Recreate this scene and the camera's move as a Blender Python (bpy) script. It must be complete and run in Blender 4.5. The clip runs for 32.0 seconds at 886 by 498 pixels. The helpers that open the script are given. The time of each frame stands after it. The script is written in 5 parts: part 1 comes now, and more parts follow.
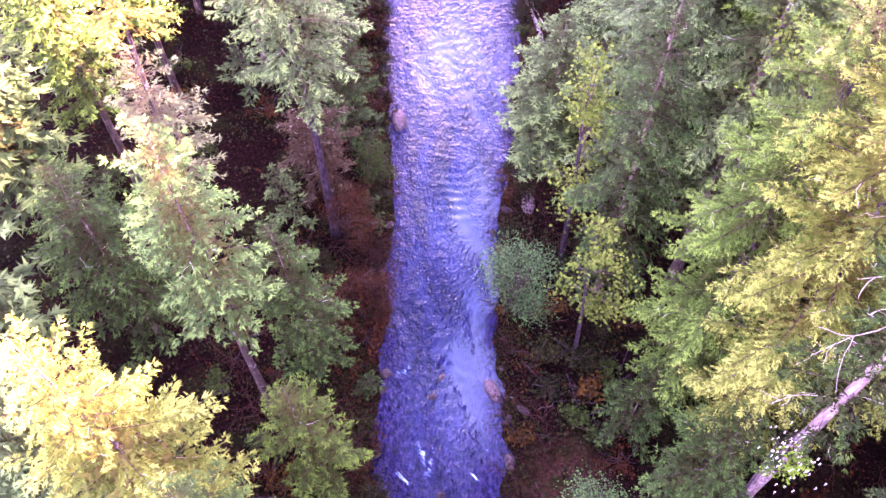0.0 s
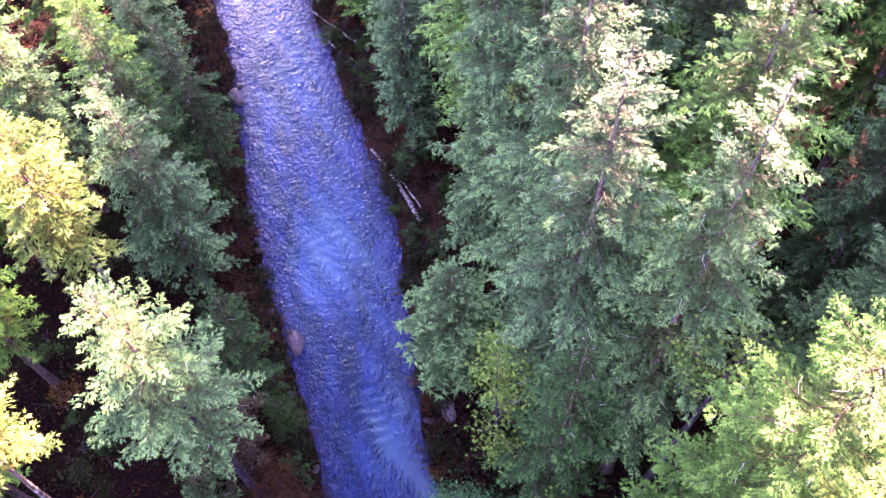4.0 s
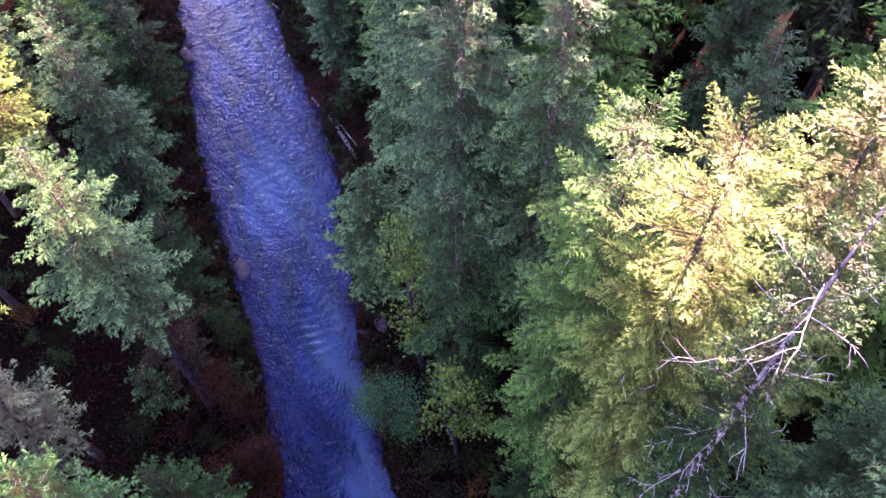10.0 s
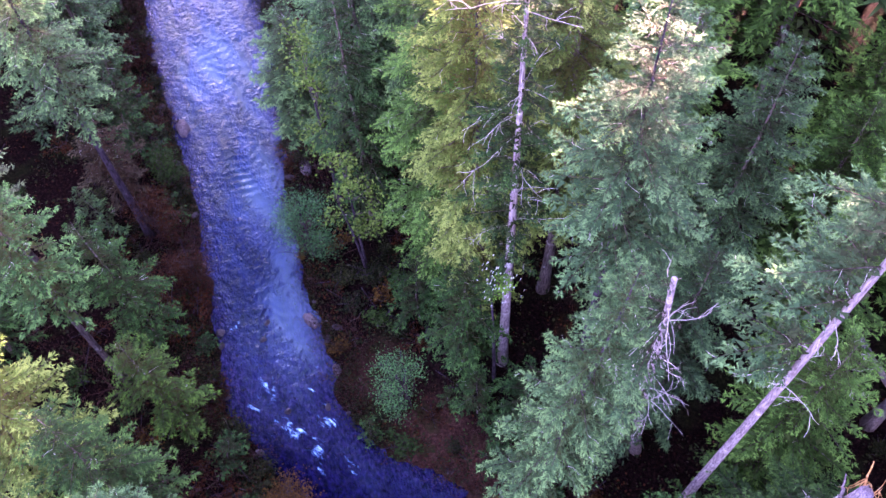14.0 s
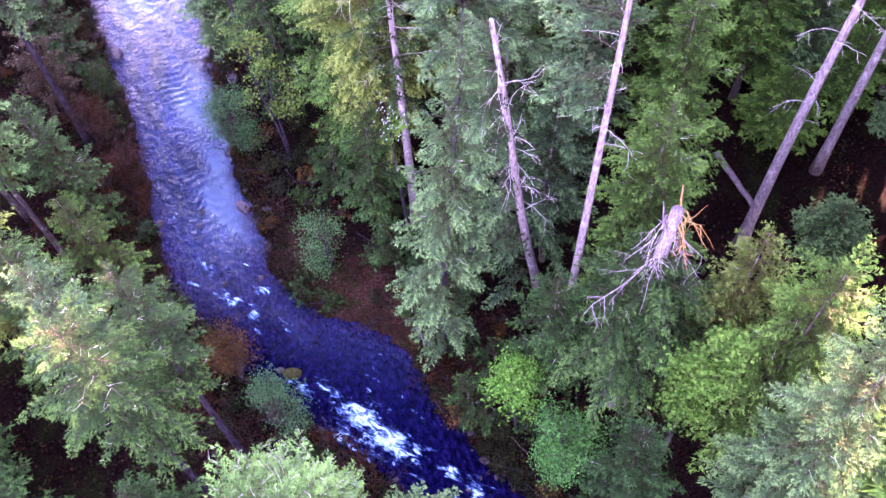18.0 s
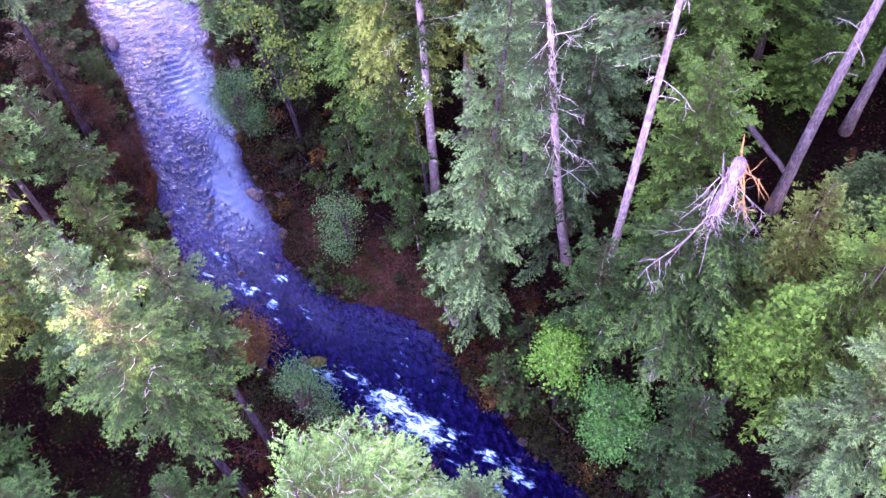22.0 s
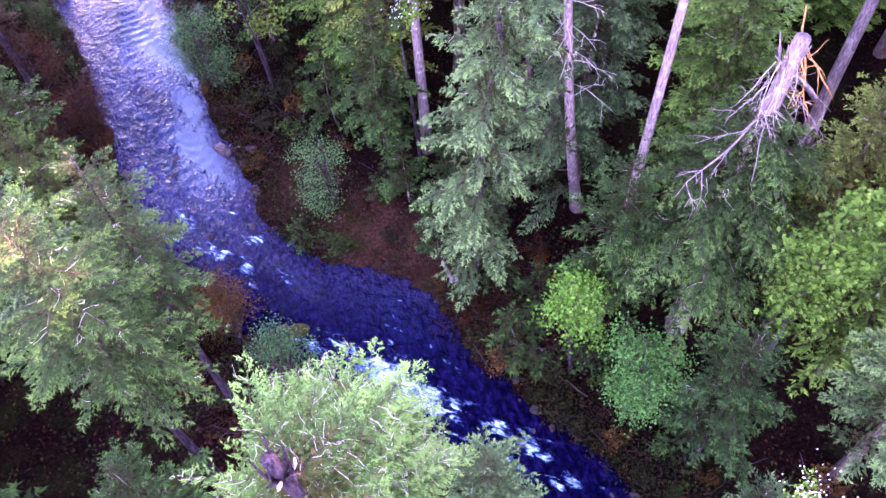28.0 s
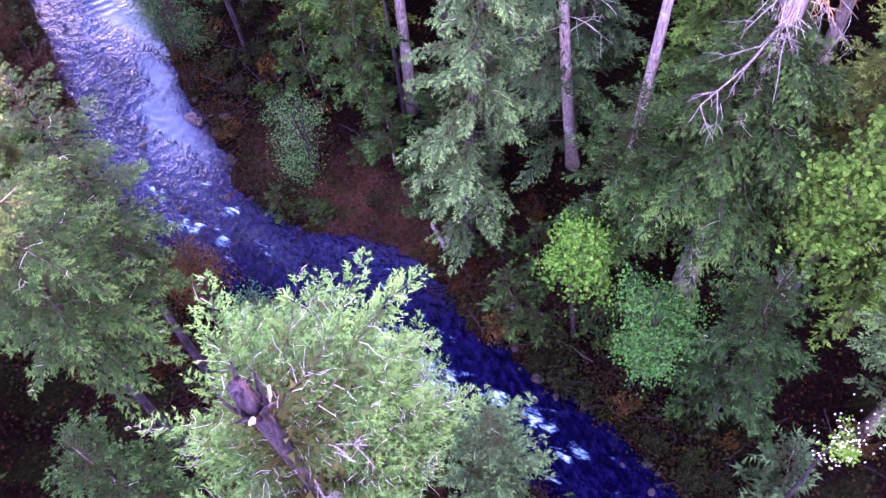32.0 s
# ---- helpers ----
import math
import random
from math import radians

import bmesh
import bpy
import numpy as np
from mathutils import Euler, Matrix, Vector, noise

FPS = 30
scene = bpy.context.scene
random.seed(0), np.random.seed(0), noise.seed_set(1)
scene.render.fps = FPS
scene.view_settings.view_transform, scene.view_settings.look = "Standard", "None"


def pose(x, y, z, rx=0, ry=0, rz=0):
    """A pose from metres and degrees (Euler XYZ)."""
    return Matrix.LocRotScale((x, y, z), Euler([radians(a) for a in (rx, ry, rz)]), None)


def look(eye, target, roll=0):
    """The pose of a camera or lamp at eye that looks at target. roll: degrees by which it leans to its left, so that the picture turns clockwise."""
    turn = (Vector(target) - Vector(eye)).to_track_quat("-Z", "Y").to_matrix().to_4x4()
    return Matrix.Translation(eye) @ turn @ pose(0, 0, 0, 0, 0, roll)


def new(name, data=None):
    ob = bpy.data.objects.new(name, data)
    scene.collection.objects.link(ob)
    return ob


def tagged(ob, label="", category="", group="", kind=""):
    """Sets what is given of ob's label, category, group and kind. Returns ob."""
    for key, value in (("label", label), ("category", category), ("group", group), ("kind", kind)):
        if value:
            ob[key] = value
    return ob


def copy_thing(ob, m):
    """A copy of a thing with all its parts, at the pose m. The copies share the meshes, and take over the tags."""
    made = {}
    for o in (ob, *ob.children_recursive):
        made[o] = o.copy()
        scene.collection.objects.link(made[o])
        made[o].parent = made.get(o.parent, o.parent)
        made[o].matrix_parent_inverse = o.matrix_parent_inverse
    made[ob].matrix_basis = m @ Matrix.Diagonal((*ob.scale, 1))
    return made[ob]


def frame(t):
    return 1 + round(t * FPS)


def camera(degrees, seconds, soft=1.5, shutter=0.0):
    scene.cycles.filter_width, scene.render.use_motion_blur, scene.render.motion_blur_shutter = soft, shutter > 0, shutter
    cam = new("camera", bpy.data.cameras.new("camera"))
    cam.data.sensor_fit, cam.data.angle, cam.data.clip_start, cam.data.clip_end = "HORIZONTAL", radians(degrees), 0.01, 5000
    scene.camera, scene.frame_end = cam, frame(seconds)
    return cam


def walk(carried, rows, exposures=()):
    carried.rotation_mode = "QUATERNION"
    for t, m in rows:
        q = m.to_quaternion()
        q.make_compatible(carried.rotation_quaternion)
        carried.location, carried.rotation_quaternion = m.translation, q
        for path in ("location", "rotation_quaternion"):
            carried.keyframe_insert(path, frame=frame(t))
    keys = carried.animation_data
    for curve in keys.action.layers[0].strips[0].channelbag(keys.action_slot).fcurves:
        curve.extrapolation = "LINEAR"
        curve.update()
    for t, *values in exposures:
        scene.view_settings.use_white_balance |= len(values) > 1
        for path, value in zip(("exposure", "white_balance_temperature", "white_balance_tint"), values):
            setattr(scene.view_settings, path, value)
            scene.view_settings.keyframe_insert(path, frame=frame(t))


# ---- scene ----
cam = camera(55.3, 32.0, soft=1.6)
PATH = [
    (0, (-0.328, -0.579, 41.841), (-0.339, 0.498, 40.156), -0.9),
    (0.5, (-0.723, 0.753, 42.565), (-0.495, 1.792, 40.871), -2.9),
    (1, (-0.733, 2.279, 43.197), (-0.437, 3.287, 41.495), -3.3),
    (1.5, (-0.514, 3.947, 43.707), (-0.215, 4.945, 42.0), -3.0),
    (2, (-0.364, 5.635, 44.433), (-0.091, 6.633, 42.721), -2.7),
    (2.5, (-0.196, 7.133, 45.379), (-0.05, 8.164, 43.671), -1.8),
    (3, (0.159, 8.769, 46.354), (0.281, 9.802, 44.645), -1.9),
    (3.5, (0.482, 10.431, 47.503), (0.703, 11.436, 45.788), -2.8),
    (4, (0.722, 11.729, 48.275), (0.955, 12.728, 46.558), -3.1),
    (4.5, (0.917, 12.646, 48.527), (1.151, 13.644, 46.81), -3.2),
    (6.5, (1.48, 12.502, 48.889), (1.728, 13.505, 47.177), -3.6),
    (7, (1.682, 11.538, 48.842), (1.928, 12.545, 47.131), -3.5),
    (7.5, (1.952, 10.327, 48.675), (2.187, 11.339, 46.966), -3.2),
    (8, (2.311, 9.278, 48.556), (2.546, 10.291, 46.848), -3.3),
    (8.5, (2.29, 8.118, 48.61), (2.552, 9.124, 46.901), -3.6),
    (9, (2.252, 6.848, 48.771), (2.519, 7.855, 47.064), -3.5),
    (9.5, (2.262, 5.356, 48.926), (2.529, 6.367, 47.221), -3.5),
    (10, (2.401, 3.814, 49.041), (2.664, 4.831, 47.339), -3.7),
    (10.5, (2.389, 2.207, 49.077), (2.656, 3.227, 47.378), -3.4),
    (11, (2.41, 0.591, 49.111), (2.677, 1.612, 47.412), -3.4),
    (11.5, (2.523, -1.125, 49.111), (2.792, -0.104, 47.412), -3.4),
    (12, (2.799, -3.026, 48.798), (3.069, -1.998, 47.104), -3.5),
    (12.5, (2.872, -4.828, 48.428), (3.144, -3.795, 46.737), -3.5),
    (13, (3.164, -6.513, 48.144), (3.435, -5.481, 46.453), -3.5),
    (13.5, (3.502, -7.953, 48.082), (3.777, -6.92, 46.392), -3.5),
    (14, (3.742, -9.675, 48.047), (4.021, -8.643, 46.357), -3.3),
    (14.5, (3.928, -11.543, 47.984), (4.233, -10.516, 46.295), -3.4),
    (15, (4.044, -13.4, 47.853), (4.371, -12.374, 46.167), -3.5),
    (15.5, (4.145, -15.363, 47.692), (4.488, -14.339, 46.009), -3.6),
    (17.5, (4.36, -19.992, 47.47), (4.663, -18.955, 45.787), -4.5),
    (18, (3.884, -20.573, 47.56), (4.223, -19.548, 45.876), -4.8),
    (18.5, (3.59, -20.975, 47.662), (3.963, -19.965, 45.977), -5.2),
    (19, (3.213, -20.989, 47.704), (3.587, -19.981, 46.018), -5.2),
    (19.5, (2.67, -20.835, 47.464), (3.046, -19.824, 45.78), -5.1),
    (20, (2.29, -20.605, 47.251), (2.665, -19.592, 45.568), -5.1),
    (20.5, (1.984, -20.342, 46.902), (2.359, -19.328, 45.219), -5.1),
    (21, (1.667, -20.025, 46.418), (2.046, -19.016, 44.734), -5.1),
    (21.5, (1.446, -19.795, 45.887), (1.827, -18.787, 44.202), -5.1),
    (22, (1.206, -19.626, 45.456), (1.589, -18.618, 43.772), -5.0),
    (22.5, (0.984, -19.46, 45.038), (1.37, -18.452, 43.354), -4.9),
    (23, (0.8, -19.284, 44.687), (1.186, -18.277, 43.003), -4.8),
    (23.5, (0.722, -19.182, 44.208), (1.106, -18.173, 42.524), -5.0),
    (24, (0.635, -19.105, 43.671), (1.02, -18.095, 41.988), -5.0),
    (24.5, (0.619, -19.026, 43.127), (1.004, -18.016, 41.444), -5.0),
    (25, (0.715, -18.924, 42.589), (1.099, -17.914, 40.906), -5.0),
    (25.5, (0.749, -18.842, 42.083), (1.133, -17.832, 40.4), -5.0),
    (27.5, (0.773, -18.727, 39.691), (1.173, -17.722, 38.009), -5.1),
    (28, (0.69, -18.599, 39.026), (1.108, -17.602, 37.344), -5.3),
    (28.5, (0.682, -18.543, 38.391), (1.108, -17.548, 36.709), -5.3),
    (29, (0.655, -18.457, 37.755), (1.083, -17.463, 36.073), -5.4),
    (29.5, (0.589, -18.401, 37.129), (1.02, -17.405, 35.449), -5.5),
    (30, (0.465, -18.341, 36.519), (0.899, -17.345, 34.84), -5.5),
    (30.5, (0.377, -18.281, 36.011), (0.826, -17.293, 34.331), -5.5),
    (31, (0.307, -18.334, 35.633), (0.756, -17.344, 33.954), -5.5),
    (31.5, (0.204, -18.488, 35.465), (0.657, -17.498, 33.788), -5.6),
    (32, (0.202, -18.572, 35.508), (0.656, -17.583, 33.83), -5.5),
]
walk(cam, [(t, look(eye, target, roll)) for t, eye, target, roll in PATH],
     exposures=[(0, 7.12, 7870, 123), (1.5, 6.52, 6870, 94), (4, 6.12, 6670, 92), (7, 5.72, 6570, 92), (9, 5.12, 6470, 92), (11, 5.12, 6370, 92), (13, 5.95, 6480, 92), (15.5, 6.1, 6580, 92), (19, 6.7, 7080, 98), (25, 6.7, 7080, 99), (32, 6.55, 6980, 102)])

# ---- world and light ----
SUN_AZ, SUN_EL = radians(47.5), radians(19.5)          # from north (+y) towards east (+x)
world = bpy.data.worlds.new("sky")
scene.world = world
world.use_nodes = True
wt = world.node_tree
sky = wt.nodes.new("ShaderNodeTexSky")
sky.sky_type, sky.sun_disc = "NISHITA", False
sky.sun_elevation, sky.sun_rotation = SUN_EL, SUN_AZ
sky.air_density, sky.dust_density = 1.0, 1.0
wt.nodes["Background"].inputs[1].default_value = 0.052
wt.links.new(sky.outputs[0], wt.nodes["Background"].inputs[0])
lamp = bpy.data.lights.new("sun", "SUN")
lamp.energy, lamp.angle, lamp.color = 5.0, radians(0.6), (1.0, 0.83, 0.54)
sun = new("sun", lamp)
sun_way = Vector((math.sin(SUN_AZ) * math.cos(SUN_EL), math.cos(SUN_AZ) * math.cos(SUN_EL), math.sin(SUN_EL)))
sun.matrix_world = look(sun_way * 200, (0, 0, 0))


# ---- materials ----
def mat(name, rough=0.7, spec=0.3):
    m = bpy.data.materials.new(name)
    m.use_nodes = True
    b = m.node_tree.nodes["Principled BSDF"]
    b.inputs["Roughness"].default_value = rough
    b.inputs["Specular IOR Level"].default_value = spec
    return m, m.node_tree, b


def ramp(nt, source, stops):
    r = nt.nodes.new("ShaderNodeValToRGB")
    e = r.color_ramp.elements
    while len(e) < len(stops):
        e.new(0.5)
    for k, (p, c) in zip(e, stops):
        k.position, k.color = p, (*c, 1)
    nt.links.new(source, r.inputs[0])
    return r.outputs[0]


def noise_out(nt, scale, detail=4, rough=0.6, stretch=None, turn=0.0, twist=0.0):
    n = nt.nodes.new("ShaderNodeTexNoise")
    n.inputs["Scale"].default_value, n.inputs["Detail"].default_value, n.inputs["Roughness"].default_value = scale, detail, rough
    n.inputs["Distortion"].default_value = twist
    geo = nt.nodes.new("ShaderNodeNewGeometry")
    src = geo.outputs["Position"]
    if turn:
        way = nt.nodes.new("ShaderNodeMapping")
        way.inputs["Rotation"].default_value = (0, 0, radians(turn))
        nt.links.new(src, way.inputs[0])
        src = way.outputs[0]
    if stretch:
        mp = nt.nodes.new("ShaderNodeMapping")
        mp.inputs["Scale"].default_value = stretch
        nt.links.new(src, mp.inputs[0])
        src = mp.outputs[0]
    nt.links.new(src, n.inputs["Vector"])
    return n.outputs["Fac"]


def mix(nt, a, b, fac, mode="MIX"):
    n = nt.nodes.new("ShaderNodeMix")
    n.data_type, n.blend_type = "RGBA", mode
    for s, v in ((0, fac), (6, a), (7, b)):
        if isinstance(v, (int, float)):
            n.inputs[s].default_value = v
        elif isinstance(v, tuple):
            n.inputs[s].default_value = (*v, 1)
        else:
            nt.links.new(v, n.inputs[s])
    return n.outputs[2]


def bump(nt, bsdf, height, strength, dist):
    n = nt.nodes.new("ShaderNodeBump")
    n.inputs["Strength"].default_value, n.inputs["Distance"].default_value = strength, dist
    nt.links.new(height, n.inputs["Height"])
    nt.links.new(n.outputs[0], bsdf.inputs["Normal"])


def vivid(c, by=1.27):
    grey = 0.3 * c[0] + 0.6 * c[1] + 0.1 * c[2]
    return tuple(max(0.003, grey + (v - grey) * by) for v in c)


def leaf_material(name, dark, mid, light, through_light=0.09, rough=0.55, old_shaded=None):
    """Foliage: varies leaf by leaf, clump by clump and tree by tree; inner needles can be browner, with the crown's
    self-shade put into their colour, and tips lighter.
    """
    m, nt, b = mat(name, rough, 0.06)
    dark, mid, light = (vivid(c) for c in (dark, mid, light))
    geo = nt.nodes.new("ShaderNodeNewGeometry")
    info = nt.nodes.new("ShaderNodeObjectInfo")
    fine = ramp(nt, geo.outputs["Random Per Island"], [(0.0, tuple(0.6 * c for c in dark)), (0.5, mid), (1.0, light)])
    clump = ramp(nt, noise_out(nt, 1.3, 3), [(0.3, dark), (0.52, mid), (0.72, light)])
    col = mix(nt, fine, clump, 0.5)
    if old_shaded:
        attr_node = nt.nodes.new("ShaderNodeAttribute")
        attr_node.attribute_name = "tipward"
        inner_to_tip = ramp(nt, attr_node.outputs["Fac"], [(0.2, old_shaded), (0.55, tuple(0.7 * c for c in mid)), (0.8, light), (1.0, tuple(min(0.8, 1.25 * c) for c in light))])
        col = mix(nt, col, inner_to_tip, 0.75)
    tone = ramp(nt, info.outputs["Random"], [(0.0, (0.78, 0.82, 0.86)), (1.0, (1.15, 1.1, 1.0))])
    col = mix(nt, col, tone, 1.0, "MULTIPLY")
    nt.links.new(col, b.inputs["Base Color"])
    tr = nt.nodes.new("ShaderNodeBsdfTranslucent")
    nt.links.new(col, tr.inputs[0])
    sh = nt.nodes.new("ShaderNodeMixShader")
    sh.inputs[0].default_value = through_light
    nt.links.new(b.outputs[0], sh.inputs[1])
    nt.links.new(tr.outputs[0], sh.inputs[2])
    nt.links.new(sh.outputs[0], nt.nodes["Material Output"].inputs[0])
    return m


def bark_material(name, a, b_, c, scale=3.0, lichen=0.7):
    m, nt, b = mat(name, 0.9, 0.06)
    n = noise_out(nt, scale, 6, 0.7, (4, 4, 0.6))
    lich = noise_out(nt, 1.3, 5, 0.65)
    col = ramp(nt, n, [(0.36, a), (0.5, b_), (0.66, c)])
    col = mix(nt, col, (0.42, 0.42, 0.40), ramp(nt, lich, [(0.58, (0, 0, 0)), (0.7, (lichen, lichen, lichen))]))
    nt.links.new(col, b.inputs["Base Color"])
    bump(nt, b, n, 0.8, 0.03)
    return m


# Inner needle tone: brown of old needles plus painted crown shade
OLD_SHADED = (0.02, 0.014, 0.006)
M_NEEDLE = leaf_material("needles_green", (0.010, 0.033, 0.015), (0.042, 0.104, 0.048), (0.123, 0.236, 0.1), old_shaded=OLD_SHADED)
# Darkened and yellowed copies of M_NEEDLE stand in for shaded and sunlit firs
M_NEEDLE_SHADE_DARK = leaf_material("needles_shade_dark", (0.004, 0.017, 0.007), (0.016, 0.053, 0.02), (0.045, 0.125, 0.042), old_shaded=OLD_SHADED)
M_NEEDLE_LUSH = leaf_material("needles_lush", (0.010, 0.042, 0.012), (0.043, 0.122, 0.036), (0.12, 0.25, 0.075), old_shaded=(0.025, 0.02, 0.008))
M_NEEDLE_SHADE_DEEP = leaf_material("needles_shade_deep", (0.005, 0.019, 0.008), (0.019, 0.058, 0.022), (0.064, 0.142, 0.046), old_shaded=(0.018, 0.019, 0.007))
M_NEEDLE_GREY = leaf_material("needles_grey", (0.03, 0.042, 0.024), (0.08, 0.115, 0.06), (0.19, 0.25, 0.135), old_shaded=(0.06, 0.04, 0.025))
M_NEEDLE_SUN_YELLOW = leaf_material("needles_sun_yellow", (0.022, 0.05, 0.015), (0.078, 0.142, 0.042), (0.21, 0.285, 0.1), old_shaded=(0.05, 0.03, 0.01))
M_NEEDLE_OLIVE = leaf_material("needles_olive", (0.008, 0.026, 0.010), (0.03, 0.078, 0.026), (0.075, 0.165, 0.045), old_shaded=(0.03, 0.016, 0.007))
M_NEEDLE_RUST = leaf_material("needles_rust", (0.010, 0.009, 0.006), (0.032, 0.027, 0.018), (0.08, 0.07, 0.042), old_shaded=(0.035, 0.014, 0.007))
M_NEEDLE_LICHEN = leaf_material("needles_lichen", (0.008, 0.036, 0.014), (0.032, 0.105, 0.038), (0.125, 0.265, 0.095), old_shaded=(0.05, 0.025, 0.008))
M_LEAF = leaf_material("leaves_yellow_green", (0.02, 0.052, 0.016), (0.085, 0.17, 0.05), (0.23, 0.33, 0.11), 0.4)
M_LEAF_GREEN = leaf_material("leaves_green", (0.035, 0.10, 0.03), (0.10, 0.25, 0.06), (0.22, 0.42, 0.12), 0.35)
M_LEAF_FRESH = leaf_material("leaves_fresh_green", (0.018, 0.06, 0.017), (0.06, 0.16, 0.045), (0.15, 0.31, 0.09), 0.35)
M_LEAF_DEEP = leaf_material("leaves_deep_green", (0.014, 0.075, 0.026), (0.04, 0.18, 0.055), (0.10, 0.34, 0.11), 0.3)
M_LEAF_TEAL = leaf_material("leaves_blue_green", (0.012, 0.055, 0.024), (0.045, 0.15, 0.062), (0.11, 0.28, 0.12), 0.3)
M_LEAF_BRIGHT = leaf_material("leaves_bright_green", (0.016, 0.072, 0.019), (0.06, 0.22, 0.052), (0.18, 0.42, 0.12), 0.35)
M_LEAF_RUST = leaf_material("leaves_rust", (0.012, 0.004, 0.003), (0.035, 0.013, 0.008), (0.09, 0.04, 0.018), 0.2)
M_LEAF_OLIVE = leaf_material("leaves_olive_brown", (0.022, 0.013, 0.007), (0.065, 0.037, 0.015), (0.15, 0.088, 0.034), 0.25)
# Shaded leaf, moss and rust tones are darkened to stand in for canopy shade
M_LEAF_SHADED = leaf_material("leaves_shaded_green", (0.006, 0.018, 0.006), (0.02, 0.05, 0.016), (0.05, 0.1, 0.035), 0.2)
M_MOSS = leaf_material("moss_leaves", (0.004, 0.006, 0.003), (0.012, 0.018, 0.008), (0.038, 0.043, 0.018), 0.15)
M_PETAL = leaf_material("white_petals", (0.6, 0.65, 0.62), (0.75, 0.78, 0.75), (0.85, 0.85, 0.82), 0.2)
M_BARK = bark_material("bark_brown", (0.024, 0.017, 0.016), (0.065, 0.05, 0.045), (0.14, 0.11, 0.1))
# Dark bark of the torn trunk; on firs it stands in for shade
M_BARK_DARK_SHADED = bark_material("bark_dark_shaded", (0.008, 0.006, 0.008), (0.024, 0.018, 0.024), (0.06, 0.045, 0.06), lichen=0.08)
M_BARK_PALE = bark_material("bark_pale", (0.07, 0.056, 0.06), (0.15, 0.122, 0.127), (0.28, 0.245, 0.24), scale=4.0)
M_DEAD = bark_material("dead_wood", (0.16, 0.145, 0.135), (0.32, 0.295, 0.27), (0.52, 0.48, 0.44))
M_ORANGE = bark_material("torn_wood", (0.22, 0.09, 0.03), (0.42, 0.2, 0.07), (0.6, 0.36, 0.16))
M_LIMB = bark_material("limb_bark", (0.016, 0.010, 0.008), (0.04, 0.028, 0.022), (0.1, 0.08, 0.07), lichen=0.25)


def make_ground():
    m, nt, b = mat("forest_floor", 0.95, 0.02)
    n1, n2 = noise_out(nt, 0.35, 5), noise_out(nt, 6.0, 6, 0.7)
    # Soil is kept near black, with canopy shade put into its colour
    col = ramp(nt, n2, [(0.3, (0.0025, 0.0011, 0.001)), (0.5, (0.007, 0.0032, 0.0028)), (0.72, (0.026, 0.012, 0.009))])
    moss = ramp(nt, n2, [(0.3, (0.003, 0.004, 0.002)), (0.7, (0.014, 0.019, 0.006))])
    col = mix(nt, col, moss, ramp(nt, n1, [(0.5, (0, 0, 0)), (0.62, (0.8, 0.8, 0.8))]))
    attr_node = nt.nodes.new("ShaderNodeAttribute")
    attr_node.attribute_name = "litter"
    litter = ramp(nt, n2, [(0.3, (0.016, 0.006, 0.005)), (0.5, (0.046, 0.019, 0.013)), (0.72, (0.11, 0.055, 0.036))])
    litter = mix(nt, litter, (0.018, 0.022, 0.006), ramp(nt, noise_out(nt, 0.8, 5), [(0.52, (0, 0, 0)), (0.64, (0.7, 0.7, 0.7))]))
    col = mix(nt, col, litter, attr_node.outputs["Fac"])
    nt.links.new(col, b.inputs["Base Color"])
    bump(nt, b, n2, 0.9, 0.12)
    return m


